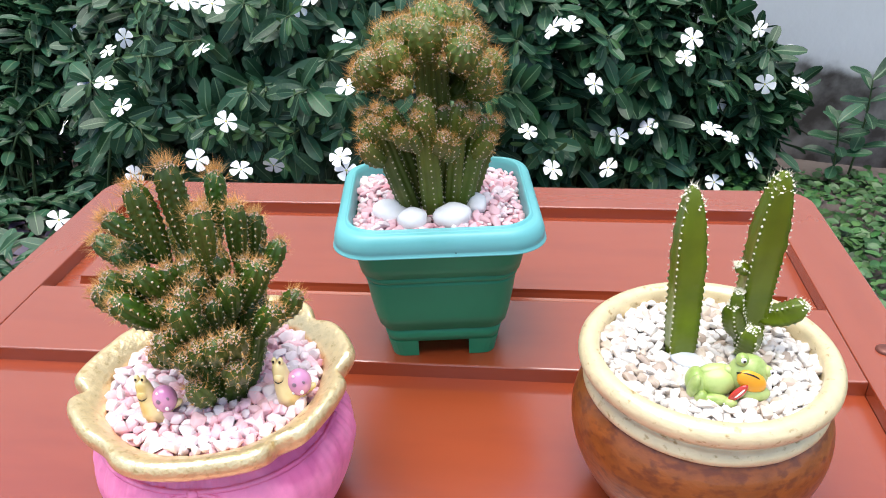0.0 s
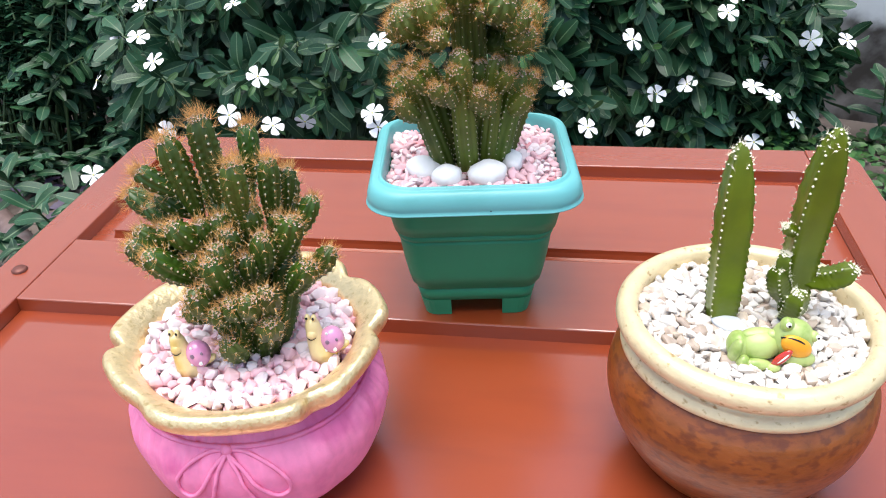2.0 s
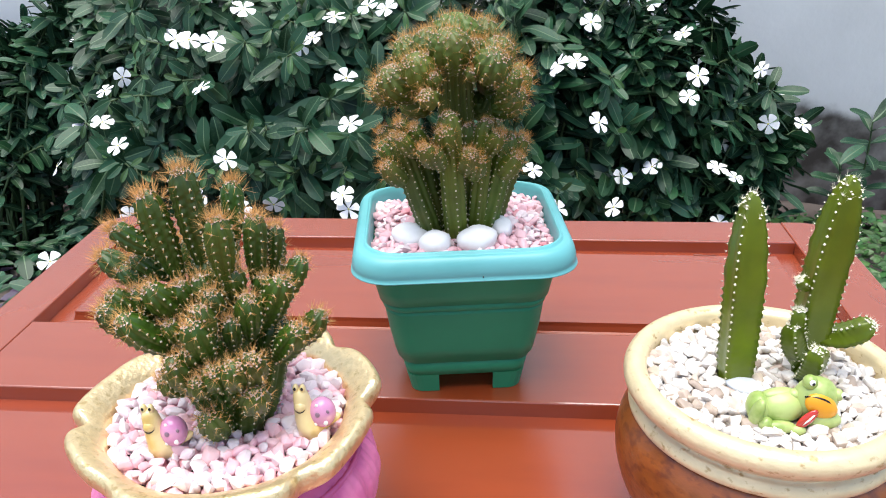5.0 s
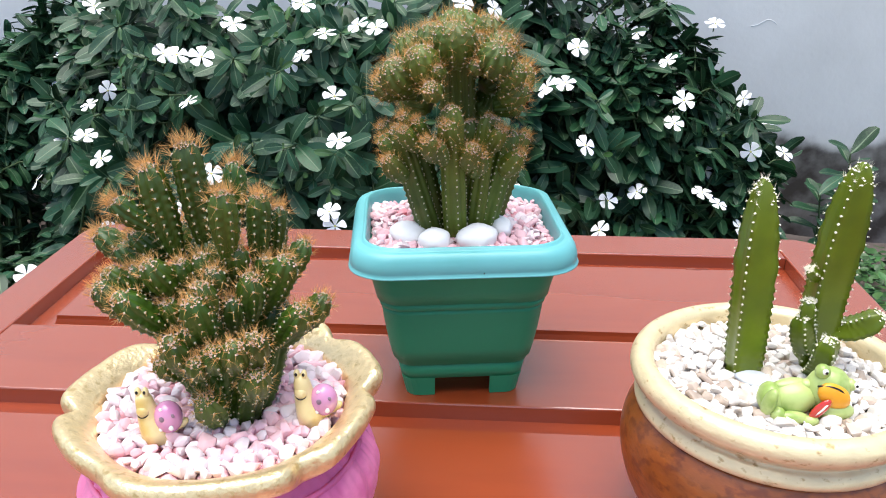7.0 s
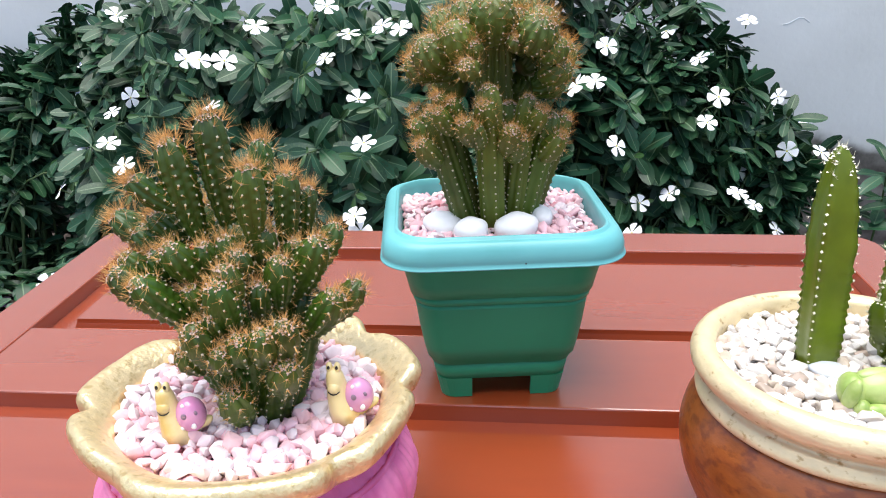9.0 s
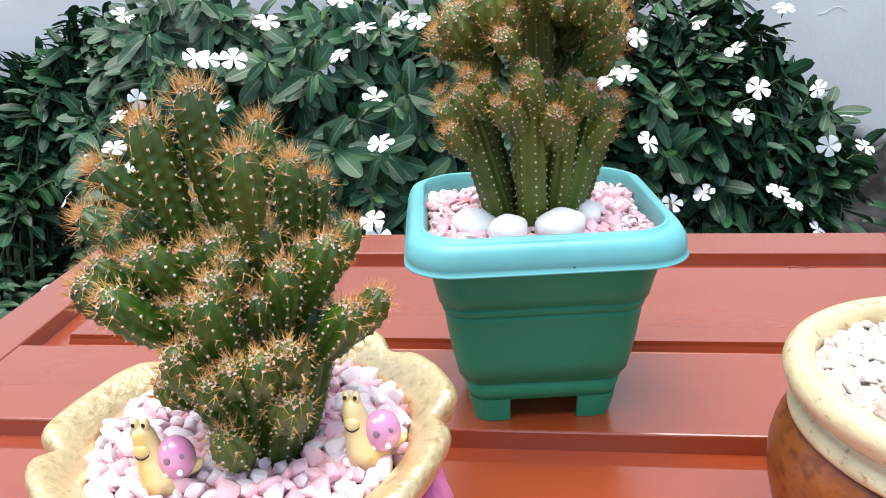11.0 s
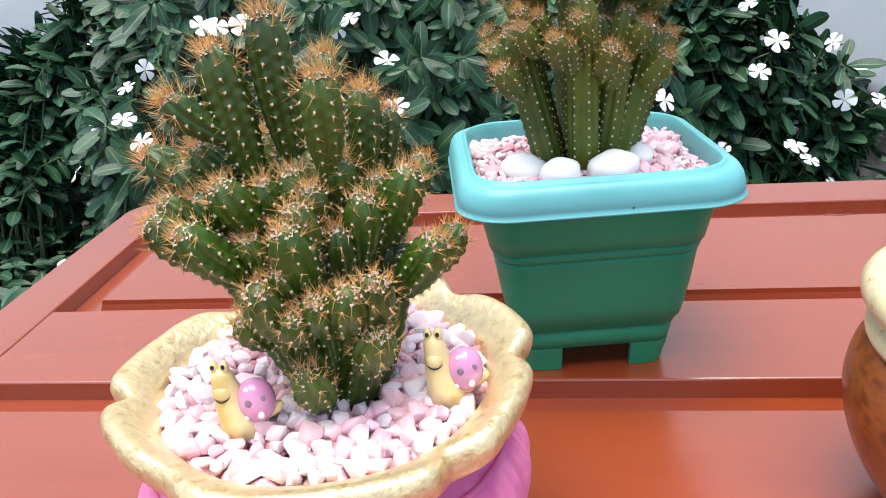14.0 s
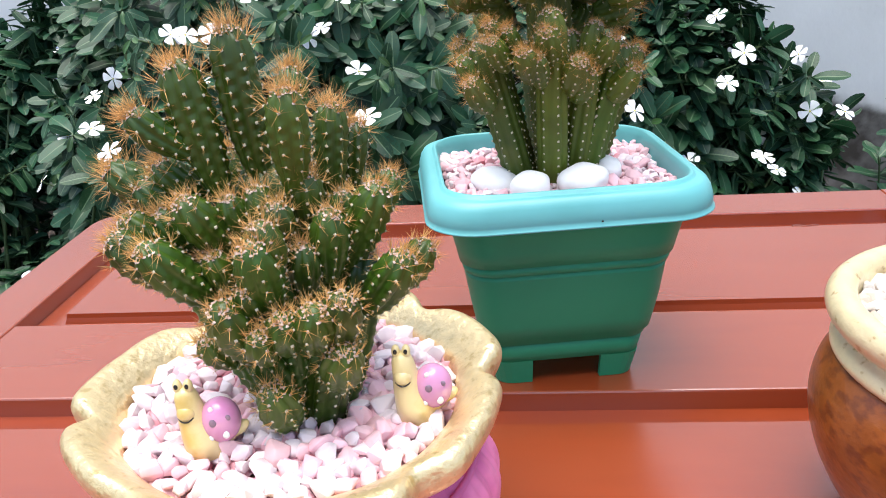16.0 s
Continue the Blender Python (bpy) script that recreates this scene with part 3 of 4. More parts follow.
gm = Matrix.Translation((GC[0], GC[1], 0)) @ pose(0, 0, 0, 0, 0, GTURN) @ Matrix.Diagonal((1, 0.94, 1, 1))
pebble_bed(GC, GTURN, lambda x, y: max(abs(x), abs(y) * 1.07) < 0.0690 and abs(x) + abs(y) * 1.07 < 0.127, 0.070, 0.1300, [PEBBLE_PINK, PEBBLE_PALE, PEBBLE_PALE],
           "pink and white stone pebbles filling the green pot", 0.0043, 0.0052, [tuple((gm @ p)[:2]) for p in rounded_square(0.0705, 0.02, 0)],
           [(-0.010, 0.703, 0.021)])


def loose_stone(name, at, size, turn, mat, label):
    bm = bmesh.new()
    bmesh.ops.create_icosphere(bm, subdivisions=3, radius=1)
    for v in bm.verts:
        v.co *= 1 + 0.10 * noise.noise(v.co * 1.6 + Vector(at) * 50)
        v.co = Vector((v.co.x * size[0], v.co.y * size[1], v.co.z * size[2]))
    bmesh.ops.transform(bm, matrix=pose(*at, *turn), verts=bm.verts[:])
    ob = part(name, bm, mat)
    return tagged(ob, label, "stone", group="stones round the cactus")


for at, size, turn in (((-0.0275, 0.6550, 0.1365), (0.0125, 0.011, 0.0090), (8, 0, 10)), ((0.0045, 0.6610, 0.1370), (0.0160, 0.013, 0.0100), (8, -5, 14)),
                       ((-0.0490, 0.6720, 0.1345), (0.0155, 0.013, 0.0080), (5, 8, -20)), ((0.0220, 0.6890, 0.1350), (0.0090, 0.015, 0.0080), (0, 0, 15))):
    loose_stone("stone", at, size, turn, STONE, "smooth white stone at the foot of the cactus")
loose_stone("stone", (0.1710, 0.5115, 0.1125), (0.0115, 0.007, 0.0035), (12, 6, -22), SLATE, "flat bluish grey stone among the white pebbles")


# ---- cacti ----
class Spikes:
    """Gathers wool dots and spines of one stem."""

    def __init__(self):
        self.v, self.f = [], []
        self.dv, self.df = [], []
        self.tv, self.tf = [], []

    def spine(self, p, d, length, width):
        x = d.cross(Vector((0.3, 0.5, 0.81)))
        x = x.normalized() * width if x.length > 1e-5 else Vector((width, 0, 0))
        y = d.cross(x).normalized() * width
        n = len(self.v)
        self.v += [p + x, p - 0.5 * x + 0.87 * y, p - 0.5 * x - 0.87 * y, p + d * length]
        self.f += [(n, n + 1, n + 3), (n + 1, n + 2, n + 3), (n + 2, n, n + 3)]

    def dot(self, p, n, r, tip=False):
        x = n.cross(Vector((0.31, 0.52, 0.79))).normalized() * r
        y = n.cross(x).normalized() * r
        verts, faces = (self.tv, self.tf) if tip else (self.dv, self.df)
        k = len(verts)
        verts += [p + x, p + y, p - x, p - y, p + n * r * 0.9, p + (x + y) * 0.72 + n * r * 0.3, p - (x + y) * 0.72 + n * r * 0.3]
        faces += [(k, k + 1, k + 4), (k + 1, k + 2, k + 4), (k + 2, k + 3, k + 4), (k + 3, k, k + 4)]


def stem(cactus, name, curve, radius, ribs, depth, skin, spine_mat, wool_mat, step=0.0075, spines=6, length=0.006, width=0.00016, dot=0.0009,
         tip_fuzz=1.0, foot=0.75, turn=0.0, sharp=1.0, tuft=True, swell=0.06, tip_len=1.15, knobby=0.05, ramp=2.2, blunt=0.5):
    """A ribbed stem along a curve, with a rounded tip, wool dots and spines along its ribs."""
    pts = [Vector(p) for p in curve]
    cum = [0.0]
    for a, b in zip(pts, pts[1:]):
        cum.append(cum[-1] + (b - a).length)
    total = cum[-1]

    def at(s):
        s = max(0.0, min(total, s))
        for i in range(len(pts) - 1):
            if s <= cum[i + 1] or i == len(pts) - 2:
                t = (s - cum[i]) / max(1e-9, cum[i + 1] - cum[i])
                return pts[i].lerp(pts[i + 1], t), (pts[i + 1] - pts[i]).normalized()
    dome = min(radius * tip_len, total * 0.6)

    def size(s):
        t = s / total
        r = radius * (foot + (1 - foot) * math.sin(min(1, t * ramp) * math.pi / 2)) * (1 + swell * math.sin(3.1 * t + radius * 900))
        if s > total - dome:
            u = (s - total + dome) / dome
            r *= max(0.0, 1 - u * u) ** blunt * 0.98 + 0.02
        return r

    ref = Vector((0.2, 1, 0.1))

    def axes(d):
        x = (ref - d * ref.dot(d)).normalized()
        return x, d.cross(x)

    n = max(8, min(44, int((total - dome) / step * 4)))
    m = max(7, min(24, int(dome / step * 4)))
    stations = [i * (total - dome) / n for i in range(n)] + [total - dome + dome * math.sin(math.pi / 2 * i / m) for i in range(m + 1)]
    per = 6
    rings = []
    for s in stations:
        p, d = at(s)
        x, y = axes(d)
        r = size(s)
        ring = []
        for k in range(ribs * per):
            a = 2 * math.pi * k / (ribs * per) + turn
            w = abs(math.sin(ribs * (a - turn) / 2)) ** sharp if sharp < 1 else 1 - abs(math.cos(ribs * (a - turn) / 2))
            odd = 0.5 * (int(k / per + 0.5) % ribs % 2)
            rr = r * (1 - depth * w) * (1 + knobby * (1 - w) * math.cos(2 * math.pi * (s / step - odd)))
            ring.append(p + rr * (x * math.cos(a) + y * math.sin(a)))
        rings.append(ring)
    body = part(name, loft(rings), skin, cactus)
    sp = Spikes()
    for k in range(ribs):
        a = 2 * math.pi * k / ribs + turn
        s = step * (1 + 0.5 * (k % 2))
        while s < total * 0.998:
            p, d = at(s)
            x, y = axes(d)
            out = x * math.cos(a) + y * math.sin(a)
            u = max(0.0, (s - total + dome) / dome)
            nrm = (out * (1 - u * 0.8) + d * (0.15 + u * 0.9)).normalized()
            q = p + out * size(s) * (0.99 + knobby)
            sp.dot(q, nrm, dot * random.uniform(0.8, 1.25), tuft and u > 0.55)
            side = nrm.cross(d).normalized()
            near_tip = s > total - 1.1 * radius
            for j in range(spines + 3 if near_tip else max(2, spines // 2)):
                dirn = (nrm + 0.9 * random.gauss(0, 0.6) * side + 0.9 * random.gauss(0, 0.6) * d).normalized()
                sp.spine(q, dirn, length * random.uniform(0.45, 1.1) * (1 + 0.5 * u * tip_fuzz if near_tip else 0.5), width)
            s += step
    p, d = at(total)
    x, y = axes(d)
    if tuft:
        for j in range(int(24 + 20 * tip_fuzz)):
            a, rr = random.uniform(0, 6.28), radius * 0.62 * math.sqrt(random.random())
            q = p + (x * math.cos(a) + y * math.sin(a)) * rr - d * (dome * (1 - math.sqrt(1 - (rr / radius) ** (1 / blunt))) + 0.0002)
            sp.dot(q, d, dot * random.uniform(0.7, 1.3), True)
            for _ in range(int(1 + 3 * tip_fuzz)):
                dirn = (d * 0.7 + 1.0 * Vector((random.gauss(0, 0.6), random.gauss(0, 0.6), random.gauss(0, 0.5)))).normalized()
                sp.spine(q, dirn, length * random.uniform(0.5, 1.3), width)
    tagged(part("spine_coat", raw(sp.v, sp.f, "spine_coat", spine_mat), None, body), kind="stuff")
    tagged(part("areole_wool", raw(sp.dv, sp.df, "areole_wool", wool_mat, True), None, body), kind="stuff")
    if sp.tv:
        part("tip_tuft", raw(sp.tv, sp.tf, "tip_tuft", TUFT if wool_mat is AREOLE else wool_mat, True), None, body, "pale woolly tip")
    return body


def branch(base_or_length, tip, axis, lean=0.75, reach=0.05):
    """A short curve that ends at tip, growing outwards and up from an upright axis."""
    tip = Vector(tip)
    off = Vector((tip.x - axis[0], tip.y - axis[1], 0))
    d = (off.normalized() * lean * min(1.25, off.length / reach) + Vector((0, 0, 1))).normalized()
    up = (d + Vector((0, 0, 0.45))).normalized()
    low = tip - up * base_or_length * 0.5
    return bezier(low - d * base_or_length * 0.55, low, tip, 9)


# Branches of the clustered cactus by cluster: lean from upright, then tip, thickness and length of each.
CLUSTERS = [
    (0.28, [(-0.142, 0.488, 0.257, 0.0095, 0.060), (-0.160, 0.480, 0.247, 0.0095, 0.054), (-0.119, 0.470, 0.237, 0.0084, 0.040), (-0.110, 0.501, 0.225, 0.0073, 0.044),
            (-0.131, 0.527, 0.235, 0.0072, 0.034), (-0.111, 0.535, 0.197, 0.0066, 0.030), (-0.103, 0.512, 0.214, 0.0062, 0.028)]),
    (1.30, [(-0.176, 0.469, 0.231, 0.0066, 0.030), (-0.197, 0.487, 0.207, 0.0082, 0.036), (-0.185, 0.483, 0.200, 0.0070, 0.026), (-0.175, 0.482, 0.209, 0.0066, 0.024)]),
    (0.85, [(-0.186, 0.457, 0.189, 0.0092, 0.034), (-0.171, 0.448, 0.188, 0.0096, 0.040), (-0.185, 0.467, 0.193, 0.0078, 0.028), (-0.159, 0.460, 0.201, 0.0086, 0.030),
            (-0.175, 0.473, 0.192, 0.0064, 0.022)]),
    (0.40, [(-0.146, 0.471, 0.198, 0.0064, 0.020), (-0.135, 0.473, 0.201, 0.0068, 0.020), (-0.125, 0.461, 0.198, 0.0066, 0.018), (-0.117, 0.476, 0.205, 0.0072, 0.024),
            (-0.107, 0.466, 0.193, 0.0084, 0.030), (-0.107, 0.494, 0.191, 0.0066, 0.022), (-0.106, 0.517, 0.188, 0.0070, 0.026)]),
    (0.45, [(-0.128, 0.449, 0.195, 0.0082, 0.026), (-0.130, 0.443, 0.190, 0.0092, 0.034), (-0.151, 0.460, 0.180, 0.0062, 0.020), (-0.117, 0.461, 0.182, 0.0070, 0.024)]),
    (0.90, [(-0.089, 0.476, 0.199, 0.0092, 0.048), (-0.090, 0.516, 0.192, 0.0072, 0.036), (-0.080, 0.466, 0.175, 0.0094, 0.036), (-0.074, 0.490, 0.170, 0.0078, 0.030)]),
    (0.60, [(-0.143, 0.439, 0.169, 0.0098, 0.034), (-0.122, 0.439, 0.164, 0.0078, 0.022), (-0.110, 0.439, 0.167, 0.0086, 0.026), (-0.101, 0.444, 0.169, 0.0092, 0.030),
            (-0.131, 0.437, 0.158, 0.0066, 0.018), (-0.135, 0.444, 0.173, 0.0062, 0.018)]),
    (0.70, [(-0.102, 0.443, 0.149, 0.0094, 0.028), (-0.131, 0.443, 0.132, 0.0092, 0.030), (-0.154, 0.447, 0.152, 0.0066, 0.020)]),
    (0.60, [(-0.158, 0.515, 0.205, 0.0095, 0.034), (-0.140, 0.528, 0.212, 0.0095, 0.034), (-0.118, 0.532, 0.180, 0.0095, 0.030), (-0.165, 0.505, 0.180, 0.0095, 0.030),
            (-0.140, 0.528, 0.180, 0.0095, 0.030)]),
]


def build_fairy_cactus():
    """Clustered cactus in the pink pot: limbs from a narrow foot, covered with short ribbed branches."""
    foot = Vector((-0.123, 0.474, 0.098))
    cactus = thing("clustered_cactus", foot, "dark green clustered cactus with amber spines in the pink pot", "cactus")
    kw = dict(skin=CACTUS, spine_mat=SPINE, wool_mat=AREOLE, width=0.00013)
    stem(cactus, "trunk", bezier(foot - Vector((0, 0, 0.006)), (-0.128, 0.484, 0.14), (-0.138, 0.497, 0.205), 10), 0.0145, 11, 0.16, foot=0.85, spines=3, length=0.005, dot=0.0006, **kw)
    for (x, y, z), r in (((-0.168, 0.482, 0.170), 0.0115), ((-0.100, 0.488, 0.168), 0.0115), ((-0.130, 0.472, 0.168), 0.0110), ((-0.150, 0.510, 0.186), 0.0130), ((-0.113, 0.515, 0.174), 0.0130),
                         ((-0.145, 0.462, 0.145), 0.0100), ((-0.112, 0.464, 0.140), 0.0105)):
        stem(cactus, "limb", bezier((foot.x + (x - foot.x) * 0.12, foot.y + (y - foot.y) * 0.2, 0.096), (foot.x + (x - foot.x) * 0.62, foot.y + (y - foot.y) * 0.65, 0.116), (x, y, z), 9), r * 0.88, 8, 0.16,
             foot=0.72, spines=4, length=0.005, step=0.0050, dot=0.00062, turn=random.uniform(0, 1), **kw)
    for lean, tips in CLUSTERS:
        for x, y, z, r, length in tips:
            stem(cactus, "branch", branch(length, (x, y, z), (-0.128, 0.494), lean), r * 0.93, 8, 0.18, step=0.0050, spines=6, length=0.0078 if z > 0.203 else 0.0056, foot=0.38, ramp=1.5, turn=random.uniform(0, 1), dot=0.00066, knobby=0.065,
                 tip_fuzz=0.9 if z > 0.203 else 0.55, tip_len=1.4, **kw)
    return cactus


# Columns of the crested cactus: tip and thickness; then side buds, then the rounded knobs of its crown.
COLUMNS = [(-0.015, 0.657, 0.239, 0.0108), (0.012, 0.674, 0.229, 0.0084), (-0.056, 0.664, 0.222, 0.0104), (0.029, 0.682, 0.215, 0.0104), (-0.001, 0.682, 0.223, 0.0080),
           (0.036, 0.702, 0.206, 0.0115), (-0.052, 0.712, 0.210, 0.0115), (0.016, 0.738, 0.212, 0.0120), (-0.020, 0.742, 0.212, 0.0120)]
BUDS = [(-0.018, 0.646, 0.229, 0.0085), (0.001, 0.650, 0.212, 0.0092), (0.006, 0.655, 0.206, 0.0080), (-0.066, 0.665, 0.214, 0.0105), (-0.050, 0.650, 0.234, 0.0062), (-0.049, 0.643, 0.226, 0.0066),
        (-0.040, 0.648, 0.231, 0.0056), (-0.062, 0.648, 0.203, 0.0082), (-0.031, 0.636, 0.220, 0.0070), (-0.024, 0.640, 0.216, 0.0060), (0.036, 0.672, 0.203, 0.0088), (0.022, 0.664, 0.222, 0.0066),
        (0.040, 0.688, 0.212, 0.0085), (-0.069, 0.680, 0.220, 0.0085)]
KNOBS = [(-0.038, 0.656, 0.279, 0.0150), (-0.060, 0.662, 0.268, 0.0145), (-0.013, 0.662, 0.295, 0.0165), (-0.012, 0.706, 0.300, 0.0190), (0.010, 0.722, 0.293, 0.0130), (-0.052, 0.706, 0.283, 0.0150),
         (-0.033, 0.694, 0.291, 0.0140), (0.021, 0.652, 0.282, 0.0135), (0.024, 0.678, 0.286, 0.0140), (0.006, 0.680, 0.285, 0.0100), (0.036, 0.668, 0.253, 0.0115), (0.040, 0.696, 0.262, 0.0135),
         (-0.026, 0.652, 0.268, 0.0070), (0.004, 0.656, 0.270, 0.0062), (-0.029, 0.642, 0.256, 0.0085), (-0.070, 0.680, 0.256, 0.0125), (0.032, 0.656, 0.268, 0.0105)]


def build_crown_cactus():
    """Tall crested cactus in the green pot: fluted columns grown together, under a crown of knobs."""
    c = Vector((-0.010, 0.703, 0.12))
    cactus = thing("crested_cactus", (c.x, c.y, 0.125), "olive crested cactus with dense orange spines in the green pot", "cactus")
    kw = dict(skin=CACTUS_OLIVE, spine_mat=SPINE_ORANGE, wool_mat=AREOLE, width=0.00010)
    for x, y, z, r in COLUMNS:
        base = Vector((c.x + (x - c.x) * 0.42, c.y + (y - c.y) * 0.40, 0.118))
        mid = Vector((c.x + (x - c.x) * 0.66, c.y + (y - c.y) * 0.80, 0.165))
        stem(cactus, "column", bezier(base, mid, (x, y, z), 10), r * 0.94, 7, 0.20, step=0.0056, spines=2, length=0.0032, foot=0.86, tip_len=1.6, turn=random.uniform(0, 1.2), dot=0.00080, tip_fuzz=1.0, **kw)
    for x, y, z, r in BUDS:
        stem(cactus, "pup", branch(0.024, (x, y, z), (c.x, c.y), 0.9), r, 8, 0.14, step=0.0046, spines=4, length=0.0058, foot=0.70, tip_len=1.5, turn=random.uniform(0, 1), dot=0.00066, tip_fuzz=1.1, **kw)
    stem(cactus, "trunk", bezier((c.x, c.y, 0.115), (-0.012, 0.704, 0.18), (-0.014, 0.702, 0.272), 10), 0.013, 14, 0.22, foot=0.8, spines=2, length=0.004, dot=0.0006, **kw)
    head = Vector((-0.014, 0.698, 0.236))
    spots = list(KNOBS)
    for i in range(26):
        t = (i + 0.5) / 26
        a = i * 2.39996
        el = math.radians(90 - 105 * t)
        p = head + Vector((0.050 * math.cos(el) * math.cos(a), 0.050 * math.cos(el) * math.sin(a), 0.050 * math.sin(el)))
        if p.y > 0.698 and all((p - Vector(k[:3])).length > 0.019 for k in spots):
            spots.append((p.x, p.y, p.z, random.uniform(0.012, 0.0145)))
    for x, y, z, r in spots:
        tip = Vector((x, y, z))
        o = (tip - head).normalized()
        d = (o + Vector((0, 0, 0.9))).normalized()
        length = r * 1.75
        curve = bezier(tip - d * length * 0.6 - o * length * 0.55, tip - d * length * 0.6, tip, 9)
        stem(cactus, "knob", curve, r * 1.08, 11 if r > 0.009 else 7, 0.17, step=0.0048, spines=4, length=0.0072, foot=0.46, ramp=1.4, tip_len=1.2, knobby=0.07, turn=random.uniform(0, 1), dot=0.00070, tip_fuzz=0.8, **kw)
    return cactus


def build_column_cactus():
    """Two smooth upright stems with pale dots along their angles, in the terracotta pot."""
    cactus = thing("column_cactus", (0.1895, 0.5265, 0.1045), "bright green four-angled column cactus with pale spines", "cactus")
    kw = dict(ribs=4, depth=0.36, skin=CACTUS_BRIGHT, spine_mat=SPINE_WHITE, wool_mat=SPINE_WHITE, spines=6, length=0.0038, width=0.00011, dot=0.00078, sharp=0.8, swell=0.03)
    stem(cactus, "column", bezier((0.1675, 0.5215, 0.0995), (0.1665, 0.5225, 0.1645), (0.1623, 0.5215, 0.2320), 14), 0.0123, step=0.0049, foot=0.66, ramp=4.5, turn=1.10, tip_fuzz=0.3, tip_len=5.0, **kw)
    stem(cactus, "column", bezier((0.2115, 0.5375, 0.0995), (0.2105, 0.5325, 0.1695), (0.2120, 0.5205, 0.2420), 14), 0.0124, step=0.0049, foot=0.66, ramp=4.5, turn=1.02, tip_fuzz=0.3, tip_len=4.6, **kw)
    small = dict(kw, spines=3, length=0.0028)
    stem(cactus, "offshoot", bezier((0.2175, 0.5315, 0.1375), (0.2295, 0.5275, 0.1355), (0.2405, 0.5205, 0.1520), 8), 0.0082, step=0.0040, foot=0.8, turn=0.5, tip_fuzz=0.3, **small)
    stem(cactus, "offshoot", bezier((0.2085, 0.5275, 0.1095), (0.2065, 0.5055, 0.1215), (0.2050, 0.5025, 0.1460), 8), 0.0072, step=0.0040, foot=0.9, turn=0.3, tip_fuzz=0.3, **small)
    stem(cactus, "offshoot", bezier((0.2085, 0.5315, 0.1215), (0.1985, 0.5235, 0.1275), (0.1970, 0.5235, 0.1495), 8), 0.0068, step=0.0034, foot=0.9, turn=0.1, tip_fuzz=0.4, **small)
    stem(cactus, "offshoot", bezier((0.2055, 0.5295, 0.1375), (0.1995, 0.5245, 0.1415), (0.1990, 0.5235, 0.1595), 8), 0.0056, step=0.0034, foot=0.9, turn=0.6, tip_fuzz=0.4, **small)
    stem(cactus, "offshoot", bezier((0.2035, 0.5275, 0.1715), (0.1975, 0.5245, 0.1745), (0.1950, 0.5225, 0.1795), 6), 0.0042, step=0.0032, foot=0.9, turn=0.6, tip_fuzz=0.4, **small)
    return cactus


build_fairy_cactus()
build_crown_cactus()
build_column_cactus()


# ---- figurines ----
def build_snail(at, turn, size):
    bm = bmesh.new()
    blob(bm, (0, 0, 0.16), (0.36, 0.26, 0.17), mat=0)
    blob(bm, (0.36, 0.02, 0.22), (0.24, 0.12, 0.10), (0, -25, 0), mat=0)
    rings = []
    for z, r, x in ((0.02, 0.36, -0.10), (0.24, 0.32, -0.16), (0.46, 0.26, -0.23), (0.66, 0.215, -0.27), (0.86, 0.185, -0.30), (0.97, 0.14, -0.31), (1.02, 0.05, -0.31)):
        rings.append([(x + r * math.cos(2 * math.pi * k / 16), -0.10 + r * math.sin(2 * math.pi * k / 16), z) for k in range(16)])
    loft(rings, bm=bm)
    blob(bm, (-0.29, -0.24, 0.68), (0.15, 0.12, 0.12), mat=0)
    for s in (-1, 1):
        blob(bm, (-0.31 + s * 0.085, -0.12, 1.03), (0.072, 0.075, 0.11), mat=0)
        blob(bm, (-0.31 + s * 0.085, -0.190, 1.06), (0.034, 0.02, 0.040), mat=2, u=10, v=6)
    blob(bm, (0.17, -0.08, 0.45), (0.325, 0.27, 0.335), mat=1, u=24, v=16)
    for x, z, r, m in ((0.13, 0.58, 0.062, 4), (0.30, 0.38, 0.062, 3), (0.10, 0.74, 0.045, 3), (0.36, 0.62, 0.045, 4), (0.06, 0.33, 0.042, 3)):
        x, z = 0.17 + (x - 0.17) * 1.0, 0.45 + (z - 0.48) * 1.0
        dx, dz = (x - 0.17) / 0.325, (z - 0.45) / 0.335
        y = -0.08 - 0.27 * math.sqrt(max(0.02, 1 - dx * dx - dz * dz))
        blob(bm, (x, y, z), (r, 0.022, r), (0, 0, 0), mat=m, u=12, v=6)
    smile = [(-0.29 + 0.15 * math.sin(a), -0.345 + 0.085 * math.sin(a) ** 2, 0.69 - 0.095 * math.cos(a)) for a in [i / 8 * 1.9 - 0.95 for i in range(9)]]
    before = len(bm.faces)
    tube(smile, 0.012, 5, bm=bm)
    bm.faces.ensure_lookup_table()
    for f in bm.faces[before:]:
        f.material_index = 2
    bmesh.ops.transform(bm, matrix=pose(*at, 0, 0, turn) @ Matrix.Diagonal((size * 0.88, size, size * 1.03, 1)), verts=bm.verts[:])
    ob = part("snail_figurine", bm, [SNAIL_SKIN, SNAIL_SHELL, BLACK, WHITE, GREY_DOT])
    return tagged(ob, "small glazed yellow snail figurine with a spotted pink shell", "figurine", group="snail figurines")


build_snail((-0.1575, 0.4480, 0.1045), 4, 0.0268)
build_snail((-0.0780, 0.4695, 0.1045), 0, 0.0272)


